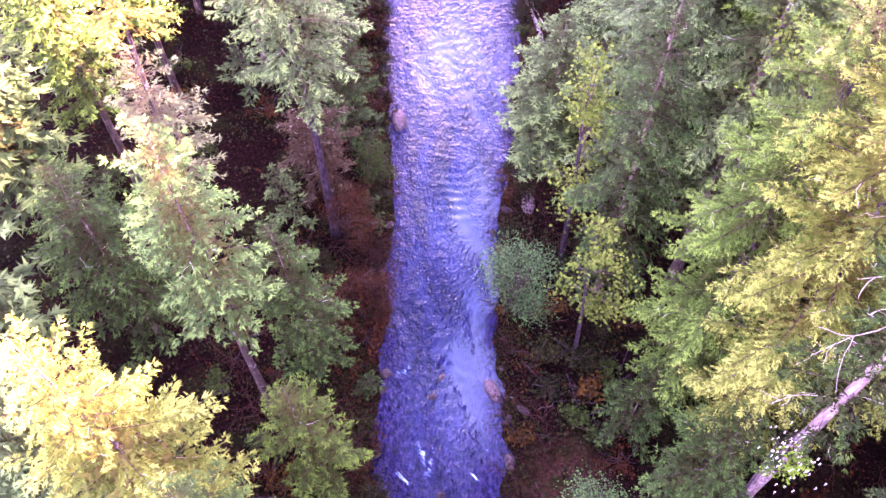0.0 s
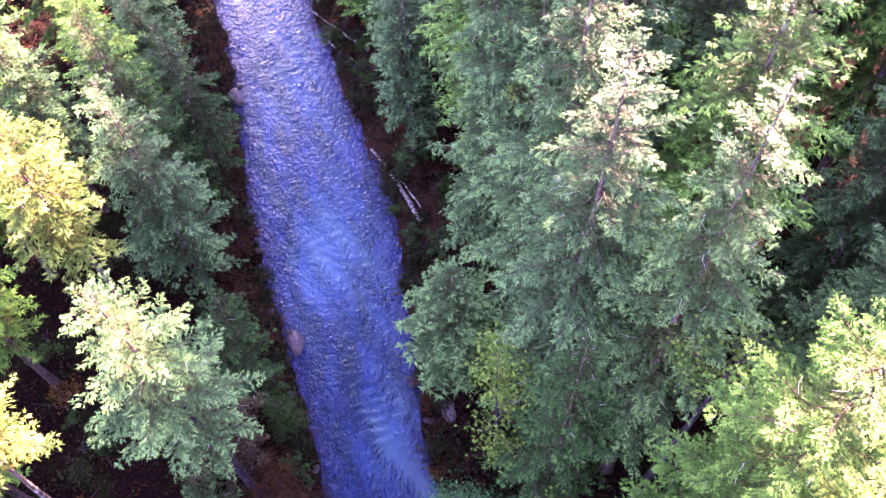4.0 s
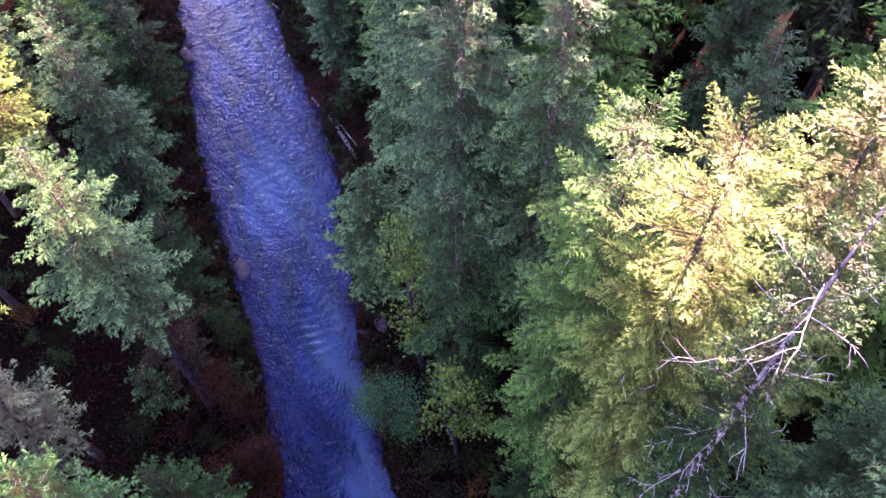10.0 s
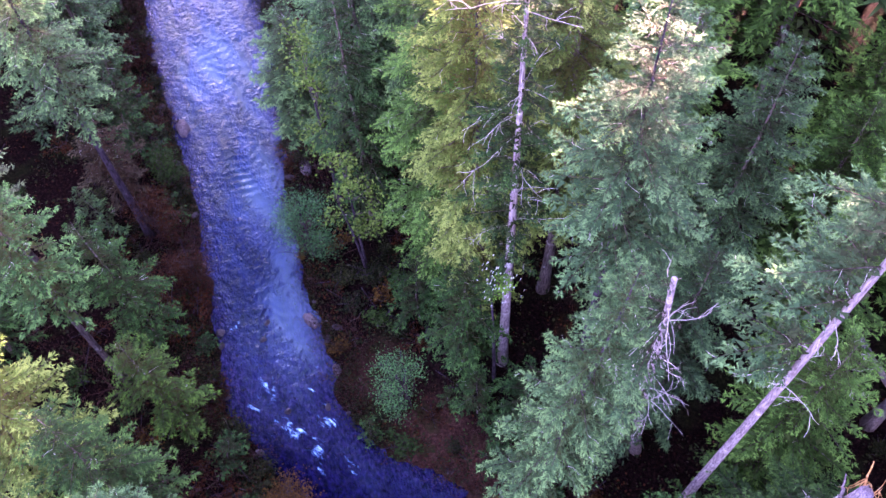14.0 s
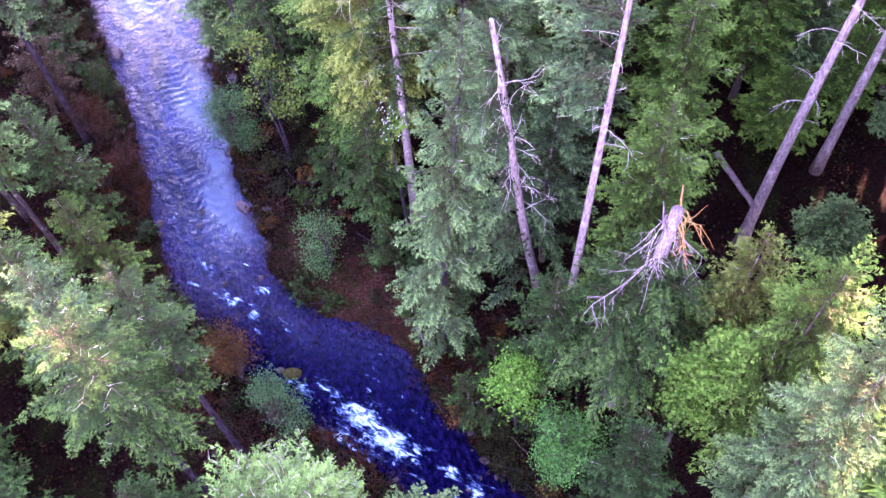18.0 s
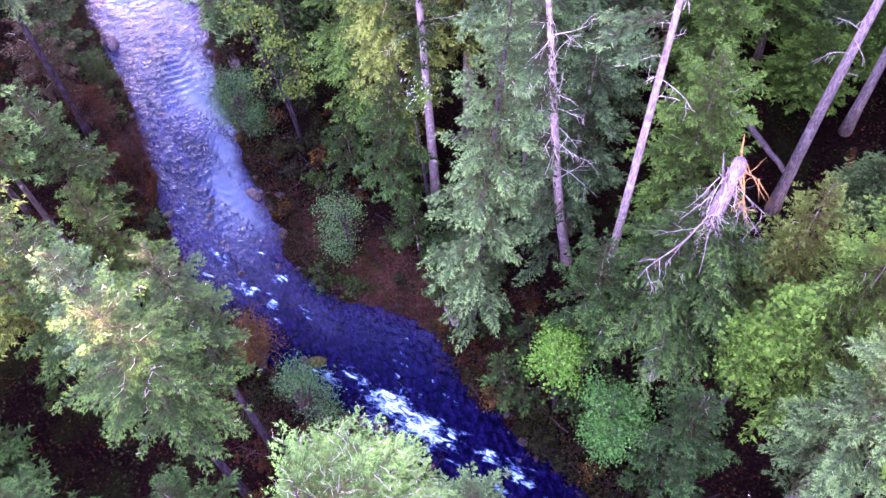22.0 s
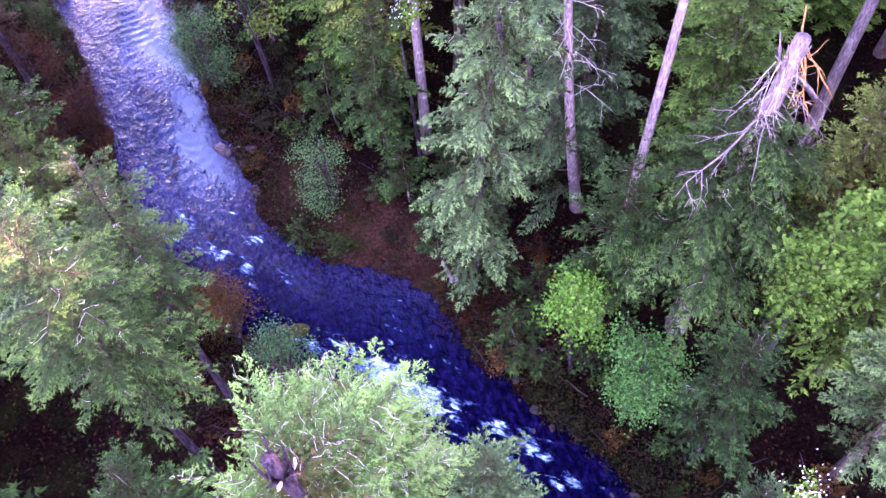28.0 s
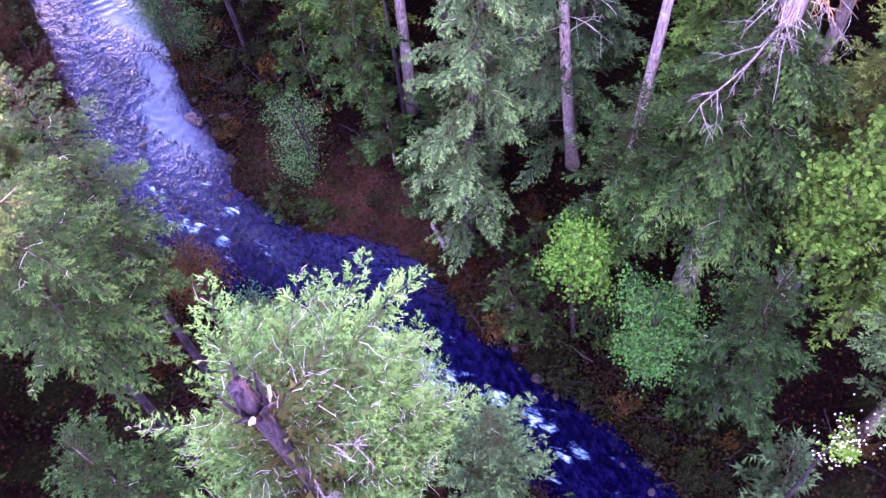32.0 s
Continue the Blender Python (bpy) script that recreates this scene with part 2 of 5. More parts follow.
def make_water():
    """Dark violet-blue water, sky reflection painted into its base colour, mirroring the sky where it runs smooth, a
    stony purple-brown bed in the shallows, torn foam in the rapids.
    """
    m, nt, b = mat("river_water", 0.07, 0.5)
    b.inputs["IOR"].default_value = 1.55
    b.inputs["Specular Tint"].default_value = (0.4, 0.88, 1.0, 1.0)

    def attribute(name):
        n = nt.nodes.new("ShaderNodeAttribute")
        n.attribute_name = name
        return n.outputs["Fac"]

    def calc(op, a, c, d=None):
        n = nt.nodes.new("ShaderNodeMath")
        n.operation = op
        for k, v in enumerate((a, c, d)):
            if isinstance(v, (int, float)):
                n.inputs[k].default_value = v
            elif v is not None:
                nt.links.new(v, n.inputs[k])
        return n.outputs[0]

    big = noise_out(nt, 0.5, 4, 0.6, (1.6, 0.5, 1.0))
    swell = noise_out(nt, 1.1, 2, 0.5, (1.2, 1.0, 1.0))
    wave = noise_out(nt, 3.2, 3, 0.5, (1.15, 1.0, 1.0))
    chop = noise_out(nt, 6.0, 2, 0.5, (1.3, 1.0, 1.0))
    # Blue of the mirrored sky is put into the base colour
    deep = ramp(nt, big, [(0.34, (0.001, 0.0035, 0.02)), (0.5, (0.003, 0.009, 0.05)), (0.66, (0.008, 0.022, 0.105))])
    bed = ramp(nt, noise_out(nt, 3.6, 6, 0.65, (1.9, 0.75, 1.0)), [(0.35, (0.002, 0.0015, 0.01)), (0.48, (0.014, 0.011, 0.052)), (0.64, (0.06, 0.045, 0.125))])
    col = mix(nt, deep, bed, attribute("shallow"))
    # Dark reaches: deep water plus mirrored trees, painted into colour and gloss
    dark_reach = ramp(nt, noise_out(nt, 2.4, 6, 0.65, (1.6, 0.9, 1.0)), [(0.36, (0.0005, 0.0005, 0.004)), (0.5, (0.0016, 0.0012, 0.015)), (0.66, (0.009, 0.007, 0.045))])
    col = mix(nt, col, dark_reach, attribute("depth"))
    grain = noise_out(nt, 1.5, 8, 0.72, (2.6, 0.9, 1.0), -40, 0.9)     # drawn out along the rapids
    torn = noise_out(nt, 0.9, 5, 0.65)
    cover = calc("ADD", attribute("foam"), calc("MULTIPLY_ADD", grain, 3.4, -1.85))
    cover = calc("ADD", cover, calc("MULTIPLY_ADD", torn, 1.4, -0.75))
    mask = ramp(nt, cover, [(0.25, (0, 0, 0)), (0.5, (0.25, 0.25, 0.25)), (0.8, (1, 1, 1))])
    mask = mix(nt, (0, 0, 0), mask, ramp(nt, attribute("foam"), [(0.04, (0, 0, 0)), (0.2, (1, 1, 1))]))
    col = mix(nt, col, ramp(nt, cover, [(0.3, (0.06, 0.22, 0.5)), (0.75, (0.22, 0.56, 0.8)), (1.3, (0.5, 0.8, 0.92))]), mask)
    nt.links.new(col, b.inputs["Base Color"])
    nt.links.new(calc("MULTIPLY_ADD", calc("MAXIMUM", attribute("depth"), calc("MULTIPLY", attribute("shallow"), 0.75)), -0.42, calc("MULTIPLY_ADD", attribute("calm"), 0.2, 0.4)), b.inputs["Specular IOR Level"])
    nt.links.new(calc("MULTIPLY_ADD", mask, 0.6, 0.07), b.inputs["Roughness"])
    height = calc("MULTIPLY_ADD", chop, 0.8, calc("MULTIPLY_ADD", swell, 0.6, wave))
    height = calc("MULTIPLY", height, calc("MULTIPLY_ADD", attribute("calm"), -0.96, 1.0))
    bump(nt, b, height, 1.0, 0.17)
    return m


def make_stone(name, shade):
    m, nt, b = mat(name, 0.75, 0.3)
    info = nt.nodes.new("ShaderNodeObjectInfo")
    n = noise_out(nt, 5.0, 6, 0.7)
    col = ramp(nt, n, [(p, tuple(shade * v for v in c)) for p, c in ((0.3, (0.05, 0.04, 0.045)), (0.55, (0.14, 0.115, 0.12)), (0.75, (0.32, 0.28, 0.27)))])
    col = mix(nt, col, ramp(nt, info.outputs["Random"], [(0, (0.7, 0.68, 0.7)), (1, (1.2, 1.15, 1.1))]), 1.0, "MULTIPLY")
    nt.links.new(col, b.inputs["Base Color"])
    bump(nt, b, n, 0.7, 0.05)
    return m


def make_mossy():
    m, nt, b = mat("mossy_stone", 0.95, 0.1)
    n = noise_out(nt, 7.0, 6, 0.7)
    nt.links.new(ramp(nt, n, [(0.3, (0.015, 0.013, 0.006)), (0.5, (0.04, 0.042, 0.012)), (0.75, (0.09, 0.088, 0.026))]), b.inputs["Base Color"])
    bump(nt, b, n, 1.0, 0.06)
    return m


M_GROUND, M_WATER, M_MOSSY = make_ground(), make_water(), make_mossy()
M_STONE, M_STONE_PALE = make_stone("wet_stone", 0.3), make_stone("pale_stone", 0.9)


# ---- mesh helpers ----
class Builder:
    """Collects triangles for one mesh."""

    def __init__(self):
        self.v, self.t, self.m, self.g, self.n = [], [], [], [], 0

    def add(self, verts, tris, slot=0, tipward=0.6):
        verts, tris = np.asarray(verts, float).reshape(-1, 3), np.asarray(tris, int).reshape(-1, 3)
        self.v.append(verts), self.t.append(tris + self.n)
        self.m.append(np.full(len(tris), slot))
        self.g.append(np.broadcast_to(tipward, len(verts)))
        self.n += len(verts)

    def mesh(self, name, material, smooth=False):
        v, t = np.concatenate(self.v), np.concatenate(self.t)
        me = bpy.data.meshes.new(name)
        me.vertices.add(len(v)), me.loops.add(len(t) * 3), me.polygons.add(len(t))
        me.vertices.foreach_set("co", v.ravel().astype(np.float32))
        me.loops.foreach_set("vertex_index", t.ravel().astype(np.int32))
        me.polygons.foreach_set("loop_start", np.arange(0, len(t) * 3, 3, dtype=np.int32))
        me.update(calc_edges=True)
        for one in material if isinstance(material, tuple) else (material,):
            me.materials.append(one)
        me.polygons.foreach_set("material_index", np.concatenate(self.m).astype(np.int32))
        if isinstance(material, tuple):
            me.attributes.new("tipward", "FLOAT", "POINT").data.foreach_set("value", np.concatenate(self.g).astype(np.float32))
        if smooth:
            me.shade_smooth()
        return me


def part(name, b, material, parent=None, label="", smooth=False):
    ob = new(name, b.mesh(name, material, smooth))
    if parent:
        ob.parent = parent
    return tagged(ob, label) if label else ob


def tube(b, pts, radii, sides=6, cap=True, slot=0):
    pts, radii = np.asarray(pts, float), np.asarray(radii, float)
    k = len(pts)
    d = np.gradient(pts, axis=0)
    d /= np.linalg.norm(d, axis=1, keepdims=True) + 1e-9
    ref = np.array([0.31, 0.95, 0.05]) if abs(d[0, 2]) > 0.7 else np.array([0.05, 0.1, 0.99])
    u = np.cross(d, ref)
    u /= np.linalg.norm(u, axis=1, keepdims=True) + 1e-9
    w = np.cross(d, u)
    a = np.arange(sides) * 2 * np.pi / sides
    ring = pts[:, None] + radii[:, None, None] * (np.cos(a)[None, :, None] * u[:, None] + np.sin(a)[None, :, None] * w[:, None])
    i, j = np.meshgrid(np.arange(k - 1), np.arange(sides), indexing="ij")
    p, q = i * sides + j, i * sides + (j + 1) % sides
    tris = np.concatenate([np.stack([p, q, q + sides], -1).reshape(-1, 3), np.stack([p, q + sides, p + sides], -1).reshape(-1, 3)])
    verts = ring.reshape(-1, 3)
    if cap:
        verts = np.vstack([verts, pts[:1], pts[-1:]])
        s = np.arange(sides)
        tris = np.vstack([tris, np.stack([(s + 1) % sides, s, np.full(sides, k * sides)], -1),
                          np.stack([(k - 1) * sides + s, (k - 1) * sides + (s + 1) % sides, np.full(sides, k * sides + 1)], -1)])
    b.add(verts, tris, slot)


def unit(v):
    return v / (np.linalg.norm(v, axis=-1, keepdims=True) + 1e-9)


def blades(b, p, d, length, width, rng, up=(0, 0, 1.0), tipward=0.6):
    """Leaflets: one narrow triangle at each point p along d, lying about square to up."""
    n = len(p)
    s = unit(np.cross(d, rng.normal(size=(n, 3)) * 0.3 + np.array(up)))
    s *= (width / 2)[:, None]
    v = np.stack([p - s, p + s, p + d * length[:, None]], 1).reshape(-1, 3)
    b.add(v, np.arange(n * 3).reshape(-1, 3), 0, np.repeat(np.broadcast_to(tipward, n), 3))


def leaves(b, p, size, rng, flat=0.6):
    """Broad leaves: a folded kite of two triangles at each point."""
    n = len(p)
    up = unit(rng.normal(size=(n, 3)) * flat + np.array([0, 0, 1.0]))
    d = unit(np.cross(up, rng.normal(size=(n, 3))))
    s = np.cross(up, d)
    L = (size * rng.uniform(0.7, 1.3, n))[:, None]
    v = np.stack([p - d * L * 0.5, p + s * L * 0.38 + up * L * 0.1, p + d * L * 0.55, p - s * L * 0.38 + up * L * 0.1], 1).reshape(-1, 3)
    k = np.arange(n)[:, None] * 4
    b.add(v, np.concatenate([k + [0, 1, 2], k + [0, 2, 3]]))


# ---- the lie of the land ----
LEFT_Y = [-60, -25, -15, -10, -5, 0, 3.6, 8, 10, 13, 17, 21, 26, 30, 36, 40, 47, 53, 60, 66, 90, 140]
LEFT_X = [12, 10.2, 9, 7.4, 4.8, 1.7, -0.9, -2.5, -3.1, -4.2, -4.2, -3.8, -3.75, -3.8, -3.9, -4.6, -4.7, -4.5, -3.8, -4.0, -6, -16]
RIGHT_Y = [-60, -25, -15, -10, -5, -2, 0, 2.5, 4.2, 5.5, 6.2, 7.4, 9.3, 12, 13.6, 16, 18.5, 21, 24, 26, 28, 30.5, 33, 36, 39, 42, 46, 52, 58, 66, 90, 140]
RIGHT_X = [20, 15, 13, 12, 10.2, 9.0, 8.8, 8.8, 7.9, 6.7, 5.4, 4.0, 3.1, 2.3, 2.8, 2.5, 2.35, 2.5, 2.6, 2.5, 2.85, 3.2, 3.7, 4.0, 4.5, 4.7, 4.9, 4.15, 3.8, 3.2, 1, -8]
WATER_Y, WATER_Z = [-60, -10, 0, 8, 16, 28, 60, 140], [-1.8, -1.0, -0.55, -0.25, 0.0, 0.45, 0.7, 1.2]


def rough_noise(x, y):
    return (np.sin(x * 0.9 + 1.3 * np.sin(y * 0.7)) + np.sin(y * 1.1 + 1.7 * np.sin(x * 0.6 + 2)) + 0.5 * np.sin(x * 2.7 + y * 1.9) + 0.5 * np.sin(x * 2.1 - y * 3.1)) / 3


def water_z(y):
    return np.interp(y, WATER_Y, WATER_Z)


def ground_z(x, y):
    x, y = np.asarray(x, float), np.asarray(y, float)
    wob = 0.22 * np.sin(y * 0.9 + 2 * np.sin(y * 0.31)) + 0.10 * np.sin(y * 2.7 + 2 * np.sin(y * 0.53))
    lx, rx = np.interp(y, LEFT_Y, LEFT_X) + wob, np.interp(y, RIGHT_Y, RIGHT_X) + 0.2 * np.sin(y * 1.1 + 2 * np.sin(y * 0.37 + 1)) + 0.1 * np.sin(y * 3.3 + 1)
    d = np.maximum(lx - x, x - rx)
    out = np.maximum(d, 0)
    far = np.minimum(out, 400)
    bank = 0.9 * (1 - np.exp(-out / 1.1)) + 0.13 * far * (1 - np.exp(-far / 6)) + 0.14 * np.clip(x - rx - 22, 0, 200) + 0.22 * rough_noise(x, y) * (1 - np.exp(-out / 0.8)) * np.exp(-out / 60)
    bed = -0.75 * (1 - np.exp(np.minimum(d, 0) / 0.6))
    return water_z(y) + np.where(d > 0, bank, bed) + 0.06


def axis(lo, a, c, hi, step):
    left = a - np.cumsum(np.geomspace(step, (a - lo) * 0.35, 16))
    right = c + np.cumsum(np.geomspace(step, (hi - c) * 0.35, 16))
    return np.concatenate([left[::-1], np.arange(a, c, step), right])


gx, gy = axis(-2500, -24, 40, 2500, 0.4), axis(-2500, -28, 76, 2500, 0.4)
X, Y = np.meshgrid(gx, gy, indexing="ij")
gb = Builder()
ii, jj = np.meshgrid(np.arange(len(gx) - 1), np.arange(len(gy) - 1), indexing="ij")
q = (ii * len(gy) + jj).ravel()
w = len(gy)
gb.add(np.stack([X, Y, ground_z(X, Y)], -1), np.concatenate([np.stack([q, q + w, q + w + 1], -1), np.stack([q, q + w + 1, q + 1], -1)]))
ground = tagged(part("ground", gb, M_GROUND, smooth=True), "reddish-brown forest floor, darkened for tree shade, sloping to the river", "ground", kind="structure")

# red-brown needle litter on the open banks; the floor elsewhere carries canopy shade
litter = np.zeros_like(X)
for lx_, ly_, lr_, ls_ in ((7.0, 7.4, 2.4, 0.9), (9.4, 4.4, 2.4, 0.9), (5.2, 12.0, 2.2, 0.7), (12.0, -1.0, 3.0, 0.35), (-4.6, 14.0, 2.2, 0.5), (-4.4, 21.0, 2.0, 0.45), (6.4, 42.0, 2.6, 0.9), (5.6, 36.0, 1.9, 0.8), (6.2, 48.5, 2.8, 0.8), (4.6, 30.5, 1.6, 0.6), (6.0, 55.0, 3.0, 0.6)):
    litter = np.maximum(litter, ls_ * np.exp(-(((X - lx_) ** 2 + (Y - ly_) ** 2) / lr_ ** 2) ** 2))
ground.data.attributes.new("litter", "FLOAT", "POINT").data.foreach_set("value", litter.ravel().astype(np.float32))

# streaks of foam: x, y, length, width, direction in degrees, strength
FOAM = [(-1.7, 13.9, 1.1, 0.4, 100, 0.8), (-1.4, 13.0, 0.8, 0.3, 60, 0.6), (-0.9, 10.9, 1.2, 0.4, -75, 0.9), (-0.5, 10.2, 1.0, 0.4, -20, 0.8), (1.5, 10.3, 0.9, 0.5, 10, 1.1), (0.9, 10.4, 0.8, 0.3, 0, 0.6),
        (0.2, 9.0, 1.5, 0.3, -40, 0.6), (1.7, 7.9, 1.3, 0.3, -40, 0.7), (2.3, 7.2, 0.9, 0.2, -45, 0.6), (1.9, 2.6, 1.8, 0.3, -55, 0.7), (3.4, 1.6, 2.4, 0.6, -60, 0.9), (4.4, -0.2, 2.6, 1.1, -55, 1.1),
        (5.5, -2.6, 3.0, 1.4, -40, 1.1), (3.2, -1.2, 2.4, 0.8, -62, 0.9), (3.9, -3.0, 1.6, 0.6, -30, 0.8), (6.5, -3.6, 1.4, 0.5, -30, 0.9), (5.0, 0.6, 0.8, 0.25, 80, 0.6), (7.7, -3.8, 1.0, 0.25, -40, 0.7), (8.2, -5.5, 1.1, 0.4, -40, 0.9),
        (9.2, -7.3, 1.6, 0.5, -62, 1.0), (8.0, -7.5, 1.0, 0.4, -50, 0.8), (-2.7, 18.3, 0.9, 0.25, 60, 0.7), (-1.2, 18.6, 0.6, 0.3, 60, 0.5), (10.0, -9.5, 1.2, 0.4, -60, 0.8)]
wy = np.concatenate([np.arange(-60, -24, 1.0), np.arange(-24, -13, 0.13), np.arange(-13, 22, 0.08), np.arange(22, 72, 0.13), np.arange(72, 140, 1.5)])
wu = np.linspace(0, 1, 84)
U, V = np.meshgrid(wu, wy, indexing="ij")
WX = (np.interp(V, LEFT_Y, LEFT_X) - 0.8) * (1 - U) + (np.interp(V, RIGHT_Y, RIGHT_X) + 0.8) * U
foamy = np.zeros_like(WX)
for fx, fy, fl, fw, fa, fs in FOAM:
    ca, sa = math.cos(radians(fa)), math.sin(radians(fa))
    fu, fv = (WX - fx) * ca + (V - fy) * sa, -(WX - fx) * sa + (V - fy) * ca + 0.12 * np.sin(WX * 4 + V * 3)
    foamy = np.maximum(foamy, 0.92 * fs * np.exp(-(fu / (fl * 0.62)) ** 2 - (fv / (fw * 0.75)) ** 2))
bits = np.random.default_rng(61)
for k in range(70):
    fy = bits.uniform(-13, 3) if k < 46 else bits.uniform(7, 15)
    fx = np.interp(fy, LEFT_Y, LEFT_X) + bits.uniform(0.15, 0.85) * (np.interp(fy, RIGHT_Y, RIGHT_X) - np.interp(fy, LEFT_Y, LEFT_X))
    fl, fw, fa, fs = bits.uniform(0.3, 1.1), bits.uniform(0.08, 0.2), bits.uniform(-75, -35), bits.uniform(0.3, 0.75)
    ca, sa = math.cos(radians(fa)), math.sin(radians(fa))
    fu, fv = (WX - fx) * ca + (V - fy) * sa, -(WX - fx) * sa + (V - fy) * ca
    foamy = np.maximum(foamy, fs * np.exp(-(fu / (fl * 0.55)) ** 4 - (fv / (fw * 0.6)) ** 2))
rap = np.exp(-((V - 0) / 9.0) ** 2) + 0.35 * np.exp(-((V - 20) / 9.0) ** 2)
rip = (np.sin(WX * 3.1 + 2.0 * np.sin(V * 1.7)) * np.sin(V * 4.3 + 1.5 * np.sin(WX * 2.2)) + 0.6 * np.sin(V * 8.7 + 2 * np.sin(WX * 3.9)) * np.sin(WX * 6.1 + V))
stand = np.sin(V * 2 * np.pi / 0.62 + 0.5 * np.sin(WX * 3)) * np.exp(-((WX + 0.1) / 1.0) ** 2 - ((V - 30.0) / 2.2) ** 2)
curl = np.sin(np.hypot(WX - 5.0, V - 1.0) * 2 * np.pi / 0.55) * np.exp(-((WX - 7.8) / 1.2) ** 2 - ((V - 2.0) / 1.6) ** 2)
WZ = water_z(V) + rip * (0.022 + 0.085 * rap) * (1 - 0.92 * np.exp(-((V - 22) / 9.0) ** 4) / (1 + np.exp(-(U - 0.56) / 0.05))) + 0.06 * stand + 0.035 * curl + 0.1 * foamy * (0.6 + 0.4 * np.sin(WX * 9 + V * 7))
edge_d = np.minimum(U, 1 - U) * (np.interp(V, RIGHT_Y, RIGHT_X) - np.interp(V, LEFT_Y, LEFT_X) + 1.6)
shallow = np.clip(np.exp(-((V - 9) / 8.0) ** 2) * 0.8 + 0.7 * np.exp(-((edge_d - 0.8) / 1.1) ** 2), 0, 0.9)
# Downstream deep water, and reaches painted darker for the trees they mirror
depth = 0.95 / (1 + np.exp((V - 6.5 + 0.6 * (WX - 3)) / 1.6)) + 0.42 * np.exp(-((V - 23) / 6.5) ** 2)
depth = np.clip(depth + 0.4 * np.exp(-((V - 10.5) / 5.0) ** 2), 0, 1)
calm = np.exp(-((V - 22) / 9.0) ** 4) / (1 + np.exp(-(U - 0.56 - 0.08 * np.sin(V * 0.6)) / 0.05)) + 0.8 * np.exp(-((V - 41) / 5.0) ** 2 - ((U - 0.55) / 0.3) ** 2) + 0.5 * np.exp(-((V - 56) / 5.0) ** 2 - ((U - 0.7) / 0.25) ** 2)
calm = np.clip(calm + 0.25 * np.sin(V * 0.8 + WX) * np.sin(V * 0.37 + 2 * WX), 0, 1) * (V > 5)
wb = Builder()
ii, jj = np.meshgrid(np.arange(len(wu) - 1), np.arange(len(wy) - 1), indexing="ij")
q, w = (ii * len(wy) + jj).ravel(), len(wy)
wb.add(np.stack([WX, V, WZ], -1), np.concatenate([np.stack([q, q + w, q + w + 1], -1), np.stack([q, q + w + 1, q + 1], -1)]))
river = tagged(part("river", wb, M_WATER, smooth=True), "rippled blue-violet river with white rapids between wooded banks", "river", kind="structure")
for name, field in (("foam", foamy), ("shallow", shallow), ("depth", depth), ("calm", calm)):
    river.data.attributes.new(name, "FLOAT", "POINT").data.foreach_set("value", field.ravel().astype(np.float32))


# ---- trees ----
def thing(name, x, y, z, label, category, group=""):
    e = new(name)
    e.matrix_basis = pose(x, y, z)
    return tagged(e, label, category, group)


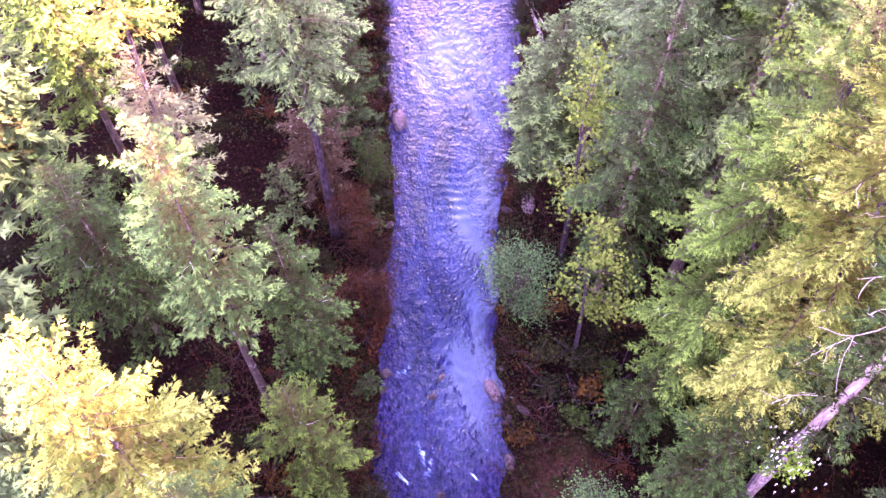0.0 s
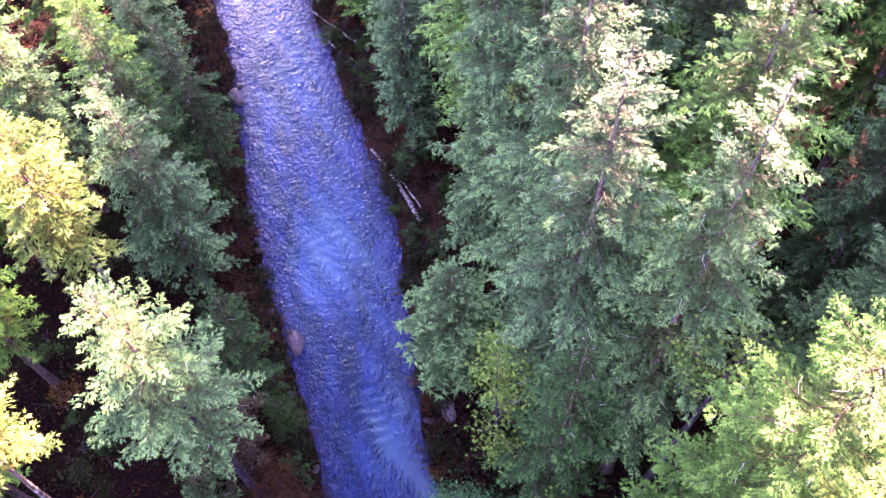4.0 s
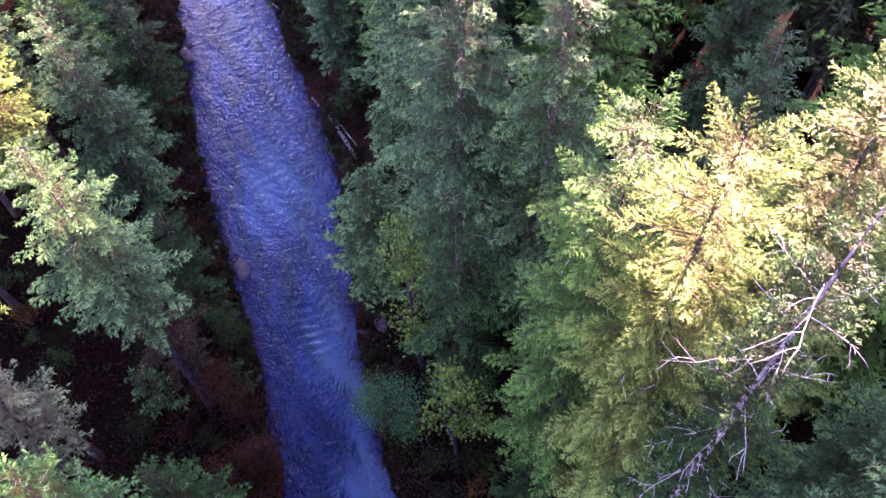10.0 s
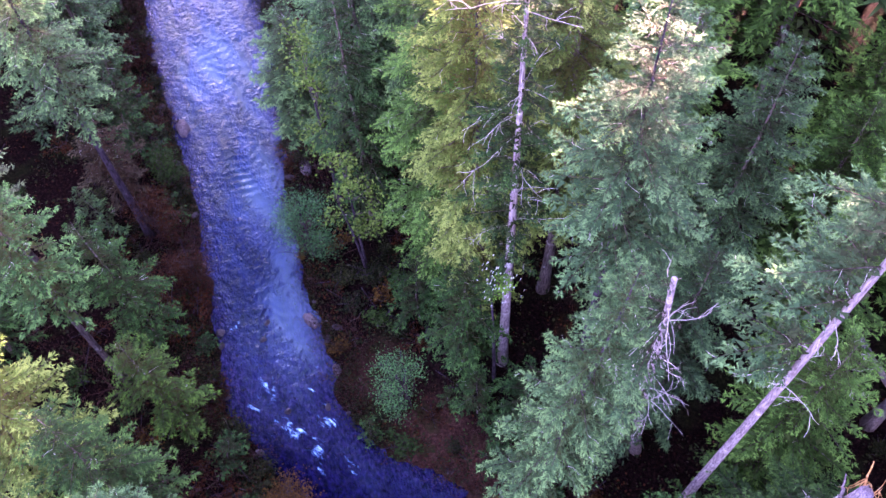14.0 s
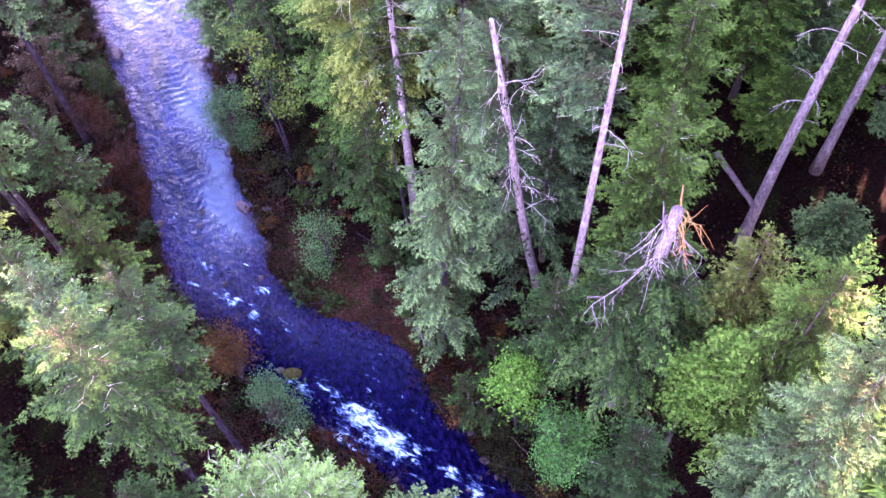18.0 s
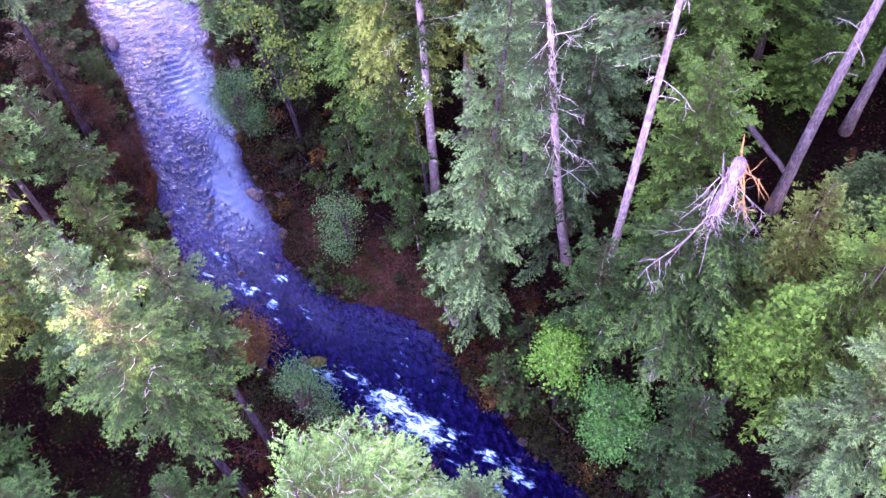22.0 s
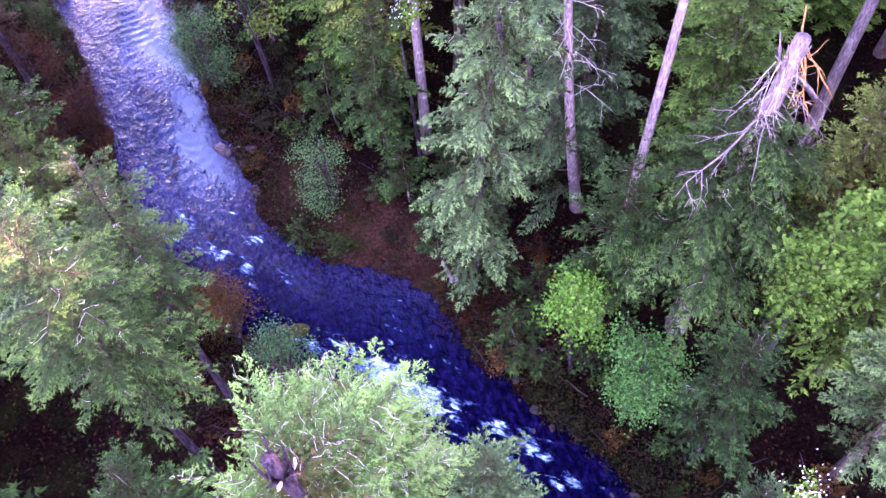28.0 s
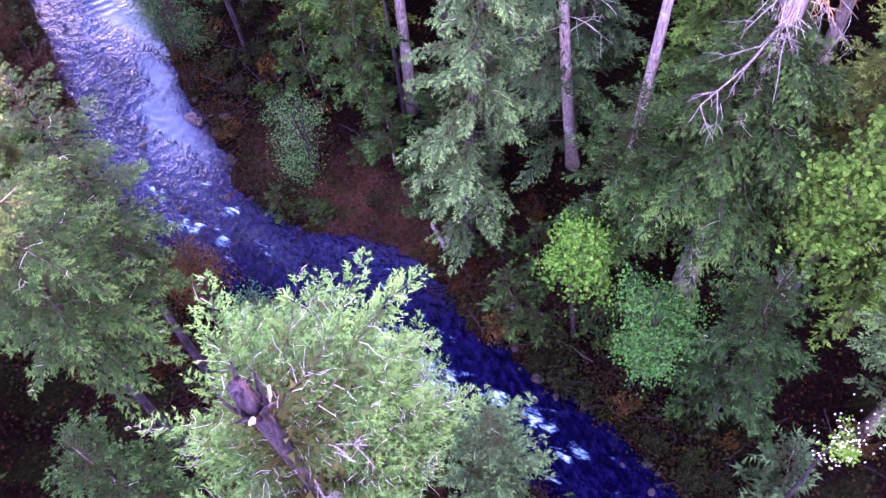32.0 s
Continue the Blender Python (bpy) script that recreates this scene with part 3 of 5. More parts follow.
def conifer_parts(e, seed, height, low, radius, material, bark, density=1.0, droop=0.35, trunk_r=None, lean=(0, 0), lop=None, ragged=0.3, blade=0.148, top=None, shape=0.8, branches=None, coarse=1.0, taper=0.04, limb=None, inner=0.16, limbs=None, twig=0.95, twigs=0.0):
    """Trunk, limbs and needled crown of a conifer of that height, with its crown from low upwards. lop: (degrees, share) thins one side."""
    rng = np.random.default_rng(seed)
    r0 = trunk_r or height * 0.0105
    top = top or height
    zs = np.linspace(-0.4, top, 14)
    bend = rng.normal(size=2) * 0.15

    def axis_at(z):
        f = np.asarray(z) / height
        return np.stack([lean[0] * f + bend[0] * np.sin(f * 5), lean[1] * f + bend[1] * np.sin(f * 4 + 1), np.asarray(z, float)], -1)

    rad = r0 * np.clip(1 - (1 - taper) * zs / top, 0.03, 2) * (1 + 0.35 * np.exp(-np.maximum(zs, 0) / 0.8))
    if limbs:                                            # broken off, with a hollow in the stump
        zs, rad = np.append(zs, [top - 0.05, top - 0.5, top - 0.9]), np.append(rad, rad[-1] * np.array([0.82, 0.55, 0.1]))
    b = Builder()
    tube(b, axis_at(zs), rad, 10)
    part("trunk", b, bark, e, smooth=True)
    n = len(limbs) if limbs else branches or int((height - low) * (4.9 if droop >= 0.5 else 5.8))
    crown = Builder()
    for i in range(n):
        u = (i + rng.uniform(0, 1)) / n
        z = low + (height * 0.995 - low) * u ** 0.86
        if z > top and not limbs:
            continue
        prof = 0.9 * min(1.0, ((1 - u) * 1.7) ** (0.72 * shape)) * (0.75 + 0.25 * min(1, u * 5)) + 0.04
        L = radius * prof * rng.uniform(1 - ragged - (0.15 if droop >= 0.5 else 0.0), 1.12)
        az = i * 2.39996 + rng.normal() * 0.35
        if lop:
            side = 0.5 + 0.5 * math.cos(az - radians(lop[0]))
            if rng.uniform() < lop[1] * min(1.0, 1.7 * side):
                continue
            L *= 1 - 0.5 * lop[1] * side
        rise = 0.5 * u - 0.15 + 0.9 * max(0.0, u - 0.8) + rng.normal() * 0.10
        if limbs:
            z, az, L, rise = limbs[i]
            u = 0.5
        s = np.linspace(0, 1, 7)
        out = np.array([math.cos(az), math.sin(az), 0.0])
        side_v = np.array([-out[1], out[0], 0.0])
        curve = rise * s - droop * (1 - 0.5 * u) * s ** 2 + 0.14 * s ** 4
        wig = rng.normal() * 0.12 * s ** 2
        if limbs:
            wig = wig + np.cumsum(rng.normal(size=7)) * 0.05 * s
            curve = curve + np.cumsum(rng.normal(size=7)) * 0.045 * s
        pts = axis_at(z) + L * (out * s[:, None] + side_v * wig[:, None] + np.array([0, 0, 1.0]) * curve[:, None])
        tube(crown, pts, np.linspace(max(0.011, 0.0095 * L), 0.003, 7), 3, False, 1)
        # side twigs in a flat, drooping spray
        fine = coarse * (1.0 if limbs else 1.32 - 0.8 * u)       # shorter needles towards the top
        m = max(4, int(L / (0.11 * fine)))
        f = np.concatenate([rng.uniform(inner if u < 0.4 else 0.02, 1.0, 2 * m), [0.97, 1.0]])
        base = np.stack([np.interp(f, s, pts[:, k]) for k in range(3)], -1)
        sgn = np.where(rng.uniform(size=len(f)) < 0.5, -1.0, 1.0)
        tl = (0.12 + 0.36 * L * (1 - f) ** 0.8 * np.minimum(1, 0.3 + f * 3)) * rng.uniform(0.6, 1.15, len(f))
        tl = np.minimum(tl, twig)
        along = unit(pts[-1] - pts[-2])
        tdir = unit(along * rng.uniform(0.5, 1.0, (len(f), 1)) + side_v * (sgn * rng.uniform(0.5, 1.1, len(f)))[:, None] + np.array([0, 0, 1.0]) * (rng.normal(size=len(f)) * 0.18 - 0.35 * droop)[:, None])
        for t_ in np.nonzero(rng.uniform(size=len(f)) < twigs)[0]:
            tube(crown, np.array([base[t_], base[t_] + tdir[t_] * tl[t_] * 0.4 + rng.normal(size=3) * 0.03, base[t_] + tdir[t_] * tl[t_] * 0.75 + rng.normal(size=3) * 0.05, base[t_] + tdir[t_] * tl[t_] + rng.normal(size=3) * 0.09]), [0.009, 0.008, 0.006, 0.003], 3, False, 2)
        # broader, browner needles close to the limb, darkened for the crown's inner shade
        o = max(2, int(11 * L * min(1.0, 1.6 - 1.3 * u) / coarse ** 0.5))
        big = coarse ** 0.5 * min(1.0, 1.35 - 0.9 * u, 0.35 + 0.3 * L)
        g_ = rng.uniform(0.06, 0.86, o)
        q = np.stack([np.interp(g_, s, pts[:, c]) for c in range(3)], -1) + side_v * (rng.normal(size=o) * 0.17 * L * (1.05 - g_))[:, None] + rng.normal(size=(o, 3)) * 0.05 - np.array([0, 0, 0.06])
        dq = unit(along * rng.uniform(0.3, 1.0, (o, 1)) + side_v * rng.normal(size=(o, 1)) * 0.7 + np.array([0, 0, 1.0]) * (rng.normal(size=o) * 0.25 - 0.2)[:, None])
        blades(crown, q, dq, 0.34 * big * rng.uniform(0.7, 1.3, o), 0.19 * big * rng.uniform(0.7, 1.2, o), rng, tipward=np.clip(0.12 + 0.42 * g_ + rng.normal(size=o) * 0.05, 0, 0.6))
        k = np.maximum(2, (tl / (0.055 * fine / density)).astype(int))
        idx = np.repeat(np.arange(len(f)), k)
        pos = rng.uniform(0.05, 1.0, len(idx))
        p = base[idx] + tdir[idx] * (tl[idx] * pos)[:, None]
        p[:, 2] -= droop * 0.35 * tl[idx] * pos ** 2
        flip = np.where(rng.uniform(size=len(idx)) < 0.5, -1.0, 1.0)[:, None]
        acr = unit(np.cross(tdir[idx], [0, 0, 1.0]))
        d = unit(tdir[idx] * 0.9 + acr * flip * rng.uniform(0.3, 0.9, (len(idx), 1)) + rng.normal(size=(len(idx), 3)) * 0.16 + np.array([0, 0, -0.15 * droop]))
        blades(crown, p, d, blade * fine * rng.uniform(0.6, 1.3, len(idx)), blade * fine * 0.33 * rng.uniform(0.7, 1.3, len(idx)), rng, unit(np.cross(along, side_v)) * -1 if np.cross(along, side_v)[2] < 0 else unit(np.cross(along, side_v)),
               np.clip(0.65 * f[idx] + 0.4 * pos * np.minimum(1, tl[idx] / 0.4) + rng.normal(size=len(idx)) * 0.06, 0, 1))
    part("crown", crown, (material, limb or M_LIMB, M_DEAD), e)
    return axis_at


def dead_branch(e, seed, start, way, length, radius, material, name="branch", depth=2, droop=0.2, label=""):
    """A bare forked branch as one part."""
    rng = np.random.default_rng(seed)
    b = Builder()

    def grow(p, d, L, r, depth):
        k = 6
        pts = [np.array(p, float)]
        dd = unit(np.array(d, float))
        for i in range(k):
            dd = unit(dd + rng.normal(size=3) * 0.16 + np.array([0, 0, -droop / k]))
            pts.append(pts[-1] + dd * L / k)
        pts = np.array(pts)
        tube(b, pts, np.linspace(r, max(0.006, r * 0.25), k + 1), 5 if depth > 1 else 4)
        if depth > 0:
            for c in range(rng.integers(3, 6)):
                i = rng.integers(1, k)
                side = unit(np.cross(dd, rng.normal(size=3)))
                grow(pts[i], unit(pts[i + 1] - pts[i]) * 0.7 + side * 0.8, L * rng.uniform(0.25, 0.5), r * 0.5, depth - 1)

    grow(start, way, length, radius, depth)
    return part(name, b, material, e, label)


def broadleaf_parts(e, seed, height, low, radius, material, bark, leaf=0.16, count=2600, stems=1, limb=None):
    """Forked trunk, limbs and a loose crown of single leaves in clumps."""
    rng = np.random.default_rng(seed)
    tb, cb = Builder(), Builder()
    for st in range(stems):
        off = rng.normal(size=2) * (0.25 if stems > 1 else 0.02)
        zs = np.linspace(-0.3, low + (height - low) * 0.8, 9)
        sway = rng.normal(size=2) * 0.5 * (1 + (stems > 1))
        tr = np.stack([off[0] + sway[0] * (np.maximum(zs, 0) / height) ** 1.5, off[1] + sway[1] * (np.maximum(zs, 0) / height) ** 1.5, zs], -1)
        tube(tb, tr, np.linspace(height * 0.012 / stems ** 0.5, 0.02, 9), 7)
    c = np.array([0, 0, (low + height) / 2])
    ext = np.array([radius, radius, (height - low) / 2])
    clumps = max(14, int(count / 70))
    dirs = unit(rng.normal(size=(clumps, 3)))
    lobes = unit(rng.normal(size=(6, 3))) * rng.uniform(0.3, 0.68, (6, 1))
    cent = c + ext * (lobes[rng.integers(0, 6, clumps)] + dirs * 0.42 * rng.uniform(0.2, 1.0, (clumps, 1)) ** 0.6)
    for p in cent:
        z0 = np.clip(p[2] - rng.uniform(0.6, 1.6) * radius * 0.7, low * 0.6, height * 0.8)
        a = np.array([np.interp(z0, tr[:, 2], tr[:, 0]), np.interp(z0, tr[:, 2], tr[:, 1]), z0])
        mid = (a + p) / 2 + rng.normal(size=3) * 0.2
        s = np.linspace(0, 1, 6)[:, None]
        pts = a * (1 - s) ** 2 + 2 * mid * s * (1 - s) + p * s ** 2
        tube(cb, pts, np.linspace(0.035, 0.008, 6), 4, False, 1)
        n = int(count / clumps * rng.uniform(0.5, 1.5))
        q = p + rng.normal(size=(n, 3)) * np.array([0.42, 0.42, 0.3]) * radius * 0.42
        leaves(cb, q, leaf, rng)
        for w_ in q[:6 if count > 400 else 0]:
            tube(cb, np.array([p, (p + w_) / 2 + rng.normal(size=3) * 0.05, w_]), [0.01, 0.007, 0.004], 3, False, 1)
    part("trunk", tb, bark, e, smooth=True)
    part("crown", cb, (material, limb or M_LIMB), e)


def conifer(x, y, tip, low, radius, material, label, seed, name="fir_tree", bark=None, group="", **more):
    z = float(ground_z(x, y)) - 0.1
    e = thing(name, x, y, z, label, "tree", group)
    more.setdefault("coarse", 1.3 if tip < 24.2 else 1.0)
    more.setdefault("twigs", 0.012)
    conifer_parts(e, seed, tip - z, max(0.6, low - z), radius, material, bark or M_BARK, **more)
    return e


def broadleaf(x, y, tip, low, radius, material, label, seed, name="broadleaf_tree", group="", category="tree", **more):
    z = float(ground_z(x, y)) - 0.1
    e = thing(name, x, y, z, label, category, group)
    broadleaf_parts(e, seed, tip - z, max(0.3, low - z), radius, material, M_BARK_DARK_SHADED, **more)
    return e


# left bank
GL = "trees of the western bank"
conifer(-6.7, 26.0, 26.8, 13.5, 3.1, M_NEEDLE, "tall green fir with a sunlit tip above the river", 11, coarse=0.84, group=GL, bark=M_BARK_DARK_SHADED)
conifer(-7.8, 40.2, 21.0, 4, 3.4, M_NEEDLE, "grey-green fir leaning over the river bank", 12, group=GL)
conifer(-8.6, 46.0, 19.6, 4, 3.0, M_NEEDLE_SHADE_DARK, "dark green fir among others on the bank", 13, group=GL)
conifer(-6.0, 49.0, 15.6, 3, 2.6, M_NEEDLE_SHADE_DARK, "slim dark green fir beside the water", 14, group=GL)
conifer(-11.6, 21.0, 21.2, 12, 2.4, M_NEEDLE_GREY, "dying fir with thin grey needles and bare twigs", 15, group=GL, density=0.8, ragged=0.5)
conifer(-9.4, 16.0, 22.6, 11, 2.6, M_NEEDLE_LICHEN, "lush bright green fir with a rounded crown", 16, group=GL, shape=0.55, blade=0.16)
conifer(-6.4, 12.2, 12.4, 2, 2.4, M_NEEDLE_OLIVE, "young green fir with yellowing branch tips", 17, group=GL)
conifer(-8.2, 6.2, 18.4, 4, 3.2, M_NEEDLE_SHADE_DEEP, "dark blue-green fir in shade behind a broad fir", 18, group=GL)
conifer(-4.5, -2.7, 22.6, 12.0, 3.3, M_NEEDLE_SHADE_DEEP, "broad green fir with bare twigs showing at its top", 19, coarse=0.84, group=GL, bark=M_BARK_DARK_SHADED, shape=0.5, twigs=0.02)
conifer(-5.9, 1.6, 20.9, 8.0, 2.3, M_NEEDLE, "fir with a sunlit yellow tip close behind a broad fir", 119, coarse=0.84, group=GL, bark=M_BARK_DARK_SHADED, shape=0.5)
conifer(-2.5, -0.6, 21.6, 12.0, 2.1, M_NEEDLE_SHADE_DEEP, "dark green fir with brown inner boughs near the river", 97, coarse=0.84, group=GL, bark=M_BARK_DARK_SHADED, shape=0.55)
conifer(-15.5, 19.5, 17, 4, 3.4, M_NEEDLE_SHADE_DARK, "dark fir with long bare-tipped boughs", 20, group=GL)
conifer(-11.0, 8.9, 23.5, 6, 3.4, M_NEEDLE_SUN_YELLOW, "sunlit yellow-green fir on the slope", 21, group=GL)
conifer(-13.2, 25.0, 25.0, 18, 2.6, M_NEEDLE_SUN_YELLOW, "sunlit yellow-green fir behind the bank", 22, group=GL)
conifer(-11.6, 37.5, 24.0, 13, 3.2, M_NEEDLE_SUN_YELLOW, "sunlit yellow-green fir with dense boughs", 23, group=GL)
conifer(-7.2, 18.2, 14.6, 2, 2.5, M_NEEDLE_SHADE_DARK, "blue-green fir in the shade of its neighbours", 24, group=GL)
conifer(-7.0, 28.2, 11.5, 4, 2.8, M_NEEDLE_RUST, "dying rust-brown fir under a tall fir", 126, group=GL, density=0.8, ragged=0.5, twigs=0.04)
conifer(-6.2, -5.0, 12.6, 2, 2.8, M_NEEDLE_SHADE_DARK, "small dark fir in deep shade", 25, group=GL)
conifer(-6.0, 33.0, 12.0, 2, 2.4, M_NEEDLE_SHADE_DARK, "small dark fir at the water's edge", 26, group=GL)
conifer(5.4, -9.8, 10.5, 1.5, 2.6, M_NEEDLE, "small pointed grey-green fir beside the rapids", 27, group=GL, droop=0.1)

# right bank
GR = "trees of the eastern bank"
conifer(10.9, 16.0, 32.8, 4, 3.6, M_NEEDLE_LUSH, "very tall green fir with a sunlit crown", 41, coarse=0.84, bark=M_BARK_DARK_SHADED, group=GR, shape=0.45)
conifer(11.8, 13.0, 34.8, 7, 3.5, M_NEEDLE_SUN_YELLOW, "very tall sunlit yellow-green fir", 42, coarse=0.84, bark=M_BARK_DARK_SHADED, group=GR, shape=0.42)
tR = conifer(12.3, 9.9, 36.6, 11, 2.9, M_NEEDLE_SHADE_DEEP, "thin pale green fir with bare dead side branches", 43, coarse=0.9, lop=(-85, 0.42), group=GR, density=0.75, ragged=0.55, bark=M_BARK_PALE, trunk_r=0.3)
conifer(16.2, 13.4, 35.4, 10, 3.6, M_NEEDLE_SUN_YELLOW, "tall sunlit fir behind the river trees", 44, group=GR, shape=0.5)
conifer(13.9, 4.5, 33.2, 21.0, 3.0, M_NEEDLE, "tall pale green fir with a rounded top", 45, coarse=0.84, group=GR, bark=M_BARK_DARK_SHADED, shape=0.5, blade=0.16)
conifer(9.0, 25.4, 32.6, 6, 3.9, M_NEEDLE, "large drooping grey-green hemlock over the river", 46, "hemlock_tree", group=GR, droop=0.55, shape=0.7)
conifer(11.8, 22.6, 33.4, 8, 3.4, M_NEEDLE, "large drooping hemlock among the river trees", 47, "hemlock_tree", group=GR, droop=0.5)
conifer(9.8, 29.6, 33.0, 6, 3.8, M_NEEDLE, "large pale green hemlock with drooping boughs", 48, "hemlock_tree", group=GR, droop=0.5)
conifer(7.6, 21.6, 23.6, 4, 3.0, M_NEEDLE_SHADE_DARK, "dark blue-green hemlock with hanging boughs", 49, "hemlock_tree", group=GR, droop=0.6)
conifer(22.0, -7.8, 18.9, 6, 2.8, M_NEEDLE_SUN_YELLOW, "young yellow-green fir beside a broken snag", 50, group=GR)
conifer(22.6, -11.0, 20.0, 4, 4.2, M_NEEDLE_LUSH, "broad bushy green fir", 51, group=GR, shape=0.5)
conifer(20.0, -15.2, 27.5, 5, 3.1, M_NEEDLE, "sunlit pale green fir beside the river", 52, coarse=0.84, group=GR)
conifer(15.6, -11.2, 11.8, 2, 2.9, M_NEEDLE_SHADE_DARK, "low dark green fir in shade", 53, group=GR)
conifer(19.4, 21.0, 28.0, 6, 3.4, M_NEEDLE, "grey-green fir standing in hazy shade", 54, group=GR)
conifer(23.0, 26.5, 27.0, 6, 3.4, M_NEEDLE, "grey-green fir further from the river", 55, group=GR)
conifer(22.8, 8.6, 25.5, 6, 3.6, M_NEEDLE, "pale green fir behind bare trunks", 56, group=GR)
conifer(17.6, 8.0, 29.0, 8, 3.2, M_NEEDLE, "pale green fir among tall trunks", 57, group=GR)
conifer(9.2, 36.5, 27.5, 4, 3.2, M_NEEDLE, "grey-green hemlock on the bank", 58, "hemlock_tree", group=GR, droop=0.5)
conifer(11.5, 36.0, 30.0, 6, 3.6, M_NEEDLE_SUN_YELLOW, "tall sunlit hemlock with drooping boughs", 59, "hemlock_tree", group=GR, droop=0.5)

# bare-trunked trees and snags
tA = conifer(16.9, -1.9, 36.0, 23.0, 3.6, M_NEEDLE, "tall fir with a long bare pale trunk", 71, group=GR, bark=M_BARK_PALE, lop=(-80, 0.93), trunk_r=0.27, taper=0.2, lean=(0.1, -0.7))
tB = conifer(17.6, 2.6, 28.0, 3.0, 5.6, M_NEEDLE, "leaning half-dead fir with needles on one side", 72, group=GR, bark=M_BARK_PALE, lean=(-4.75, -2.6), lop=(-25, 0.96), trunk_r=0.3, droop=0.5, taper=0.3, top=25.6, branches=90)
tC = conifer(29.7, -0.7, 38.0, 26.0, 3.6, M_NEEDLE, "tall bare-trunked fir on the slope", 73, group=GR, bark=M_BARK_PALE, trunk_r=0.36, lean=(0.9, 0.0))
tD = conifer(36.0, 1.4, 38.0, 26.0, 3.6, M_NEEDLE, "tall bare-trunked fir further up the slope", 74, group=GR, bark=M_BARK_PALE, trunk_r=0.32)
tE = conifer(13.6, 18.0, 26.0, 16.0, 2.6, M_NEEDLE_OLIVE, "fir with a straight pale trunk", 75, group=GR, bark=M_BARK_PALE)
conifer(10.6, 1.2, 27.4, 2.5, 3.1, M_NEEDLE, "grey-green hemlock with hanging boughs beside a leaning dead trunk", 96, "hemlock_tree", group=GR, droop=0.55, shape=0.9, bark=M_BARK_DARK_SHADED, lean=(1.6, -0.4), coarse=0.92)
conifer(8.6, 14.6, 8.0, 1.4, 2.0, M_NEEDLE_SHADE_DARK, "low dark fir under the tall river trees", 98, group=GR)
conifer(9.9, 7.6, 6.2, 1.2, 1.8, M_NEEDLE_SHADE_DARK, "low dark fir under the tall river trees", 99, group=GR)
conifer(12.2, 6.0, 9.0, 1.4, 2.2, M_NEEDLE_SHADE_DARK, "dark fir in the shade of bare trunks", 100, group=GR)
lr = np.random.default_rng(66)
boughs = []
for k in range(105):
    z = 6.0 + 10.7 * (k / 105) ** 0.9
    boughs.append((z, k * 2.39996 + lr.normal() * 0.3, (4.9 * min(1.0, (1.06 - k / 105) * 1.5) ** 0.7 + 0.4) * lr.uniform(0.6, 1.1), 0.1 + lr.normal() * 0.12))
tS = conifer(18.3, -5.9, 27.0, 4.0, 4.9, M_NEEDLE_SHADE_DEEP, "broken-topped snag fir with hanging branches", 76, "snag_tree", group=GR, bark=M_BARK_PALE, trunk_r=0.46, top=19.6, taper=0.55, droop=0.6, limbs=boughs)
boughs = []
while len(boughs) < 235:
    d_ = lr.normal(size=3)
    d_ = d_ / np.linalg.norm(d_) * lr.uniform(0.55, 1.0) ** 0.5 * lr.uniform(0.85, 1.12)
    px, py, pz = 0.1 + 3.3 * d_[0], -10.9 + 2.9 * d_[1], 17.0 + 5.0 * abs(d_[2]) - (3.0 if d_[2] < -0.3 else 0)
    if abs(px + 0.5) < 0.9 and py < -11.8 and pz > 15.0:
        continue                                         # the torn trunk stands free on its southern side
    L = max(0.5, math.hypot(px + 0.5, py + 11.9))
    z = max(10.5, min(20.8, pz - L * lr.uniform(0.2, 0.9)))
    boughs.append((z, math.atan2(py + 11.9, px + 0.5), L, (pz - z) / L))
for z, az, L, rise in ((20.2, radians(86), 2.7, 0.95), (19.8, radians(2), 3.4, 0.85), (19.6, radians(18), 3.4, 0.7), (19.9, radians(32), 3.2, 0.62)):
    boughs.append((z, az, L, rise))
tN = conifer(0.6, -11.9, 29.0, 12.0, 3.9, M_NEEDLE_LICHEN, "broken-topped fir with a lichen-pale crown over the rapids", 77, "snag_tree", group=GL, trunk_r=0.27, top=22.6, taper=0.6, droop=0.2, coarse=0.62, density=1.0, inner=0.03, limbs=boughs, twig=1.0, bark=M_BARK_DARK_SHADED, twigs=0.14, lean=(-1.42, 0.0))

conifer(10.1, 10.4, 13.9, 3, 2.7, M_NEEDLE_SHADE_DARK, "low dark fir with a bare forked top", 78, group=GR, ragged=0.5)
conifer(20.9, -1.4, 20.6, 6, 3.4, M_NEEDLE_LUSH, "pale green fir behind a tall bare trunk", 91, group=GR, shape=0.6)
conifer(18.6, 4.2, 19.0, 4, 3.2, M_NEEDLE, "soft green fir in the gap between trunks", 92, group=GR, shape=0.6)
conifer(25.5, 3.6, 22.0, 6, 3.2, M_NEEDLE_LUSH, "pale green fir on the lower slope", 93, group=GR)
conifer(14.9, -3.9, 14.4, 4, 2.6, M_NEEDLE_SHADE_DARK, "dark green fir at the foot of bare trunks", 94, group=GR, shape=0.6)
conifer(9.9, 4.0, 4.2, 0.6, 1.3, M_NEEDLE_SHADE_DARK, "small dark fir sapling on the bank", 95, group=GR)

# broad-leaved trees and bushes
broadleaf(6.0, 24.4, 17.6, 5, 2.6, M_LEAF, "yellow-green broadleaf tree with open twigs at the water", 81, group=GR, count=1900, leaf=0.18, limb=M_BARK)
broadleaf(6.4, 18.9, 15.0, 3, 2.0, M_LEAF, "open yellow-green broadleaf tree leaning from the bank", 181, group=GR, count=1200, leaf=0.18, stems=2, limb=M_BARK)
broadleaf(12.2, 20.4, 26.0, 16, 2.4, M_LEAF, "thin broadleaf tree with scattered yellow leaves", 82, group=GR, count=900)
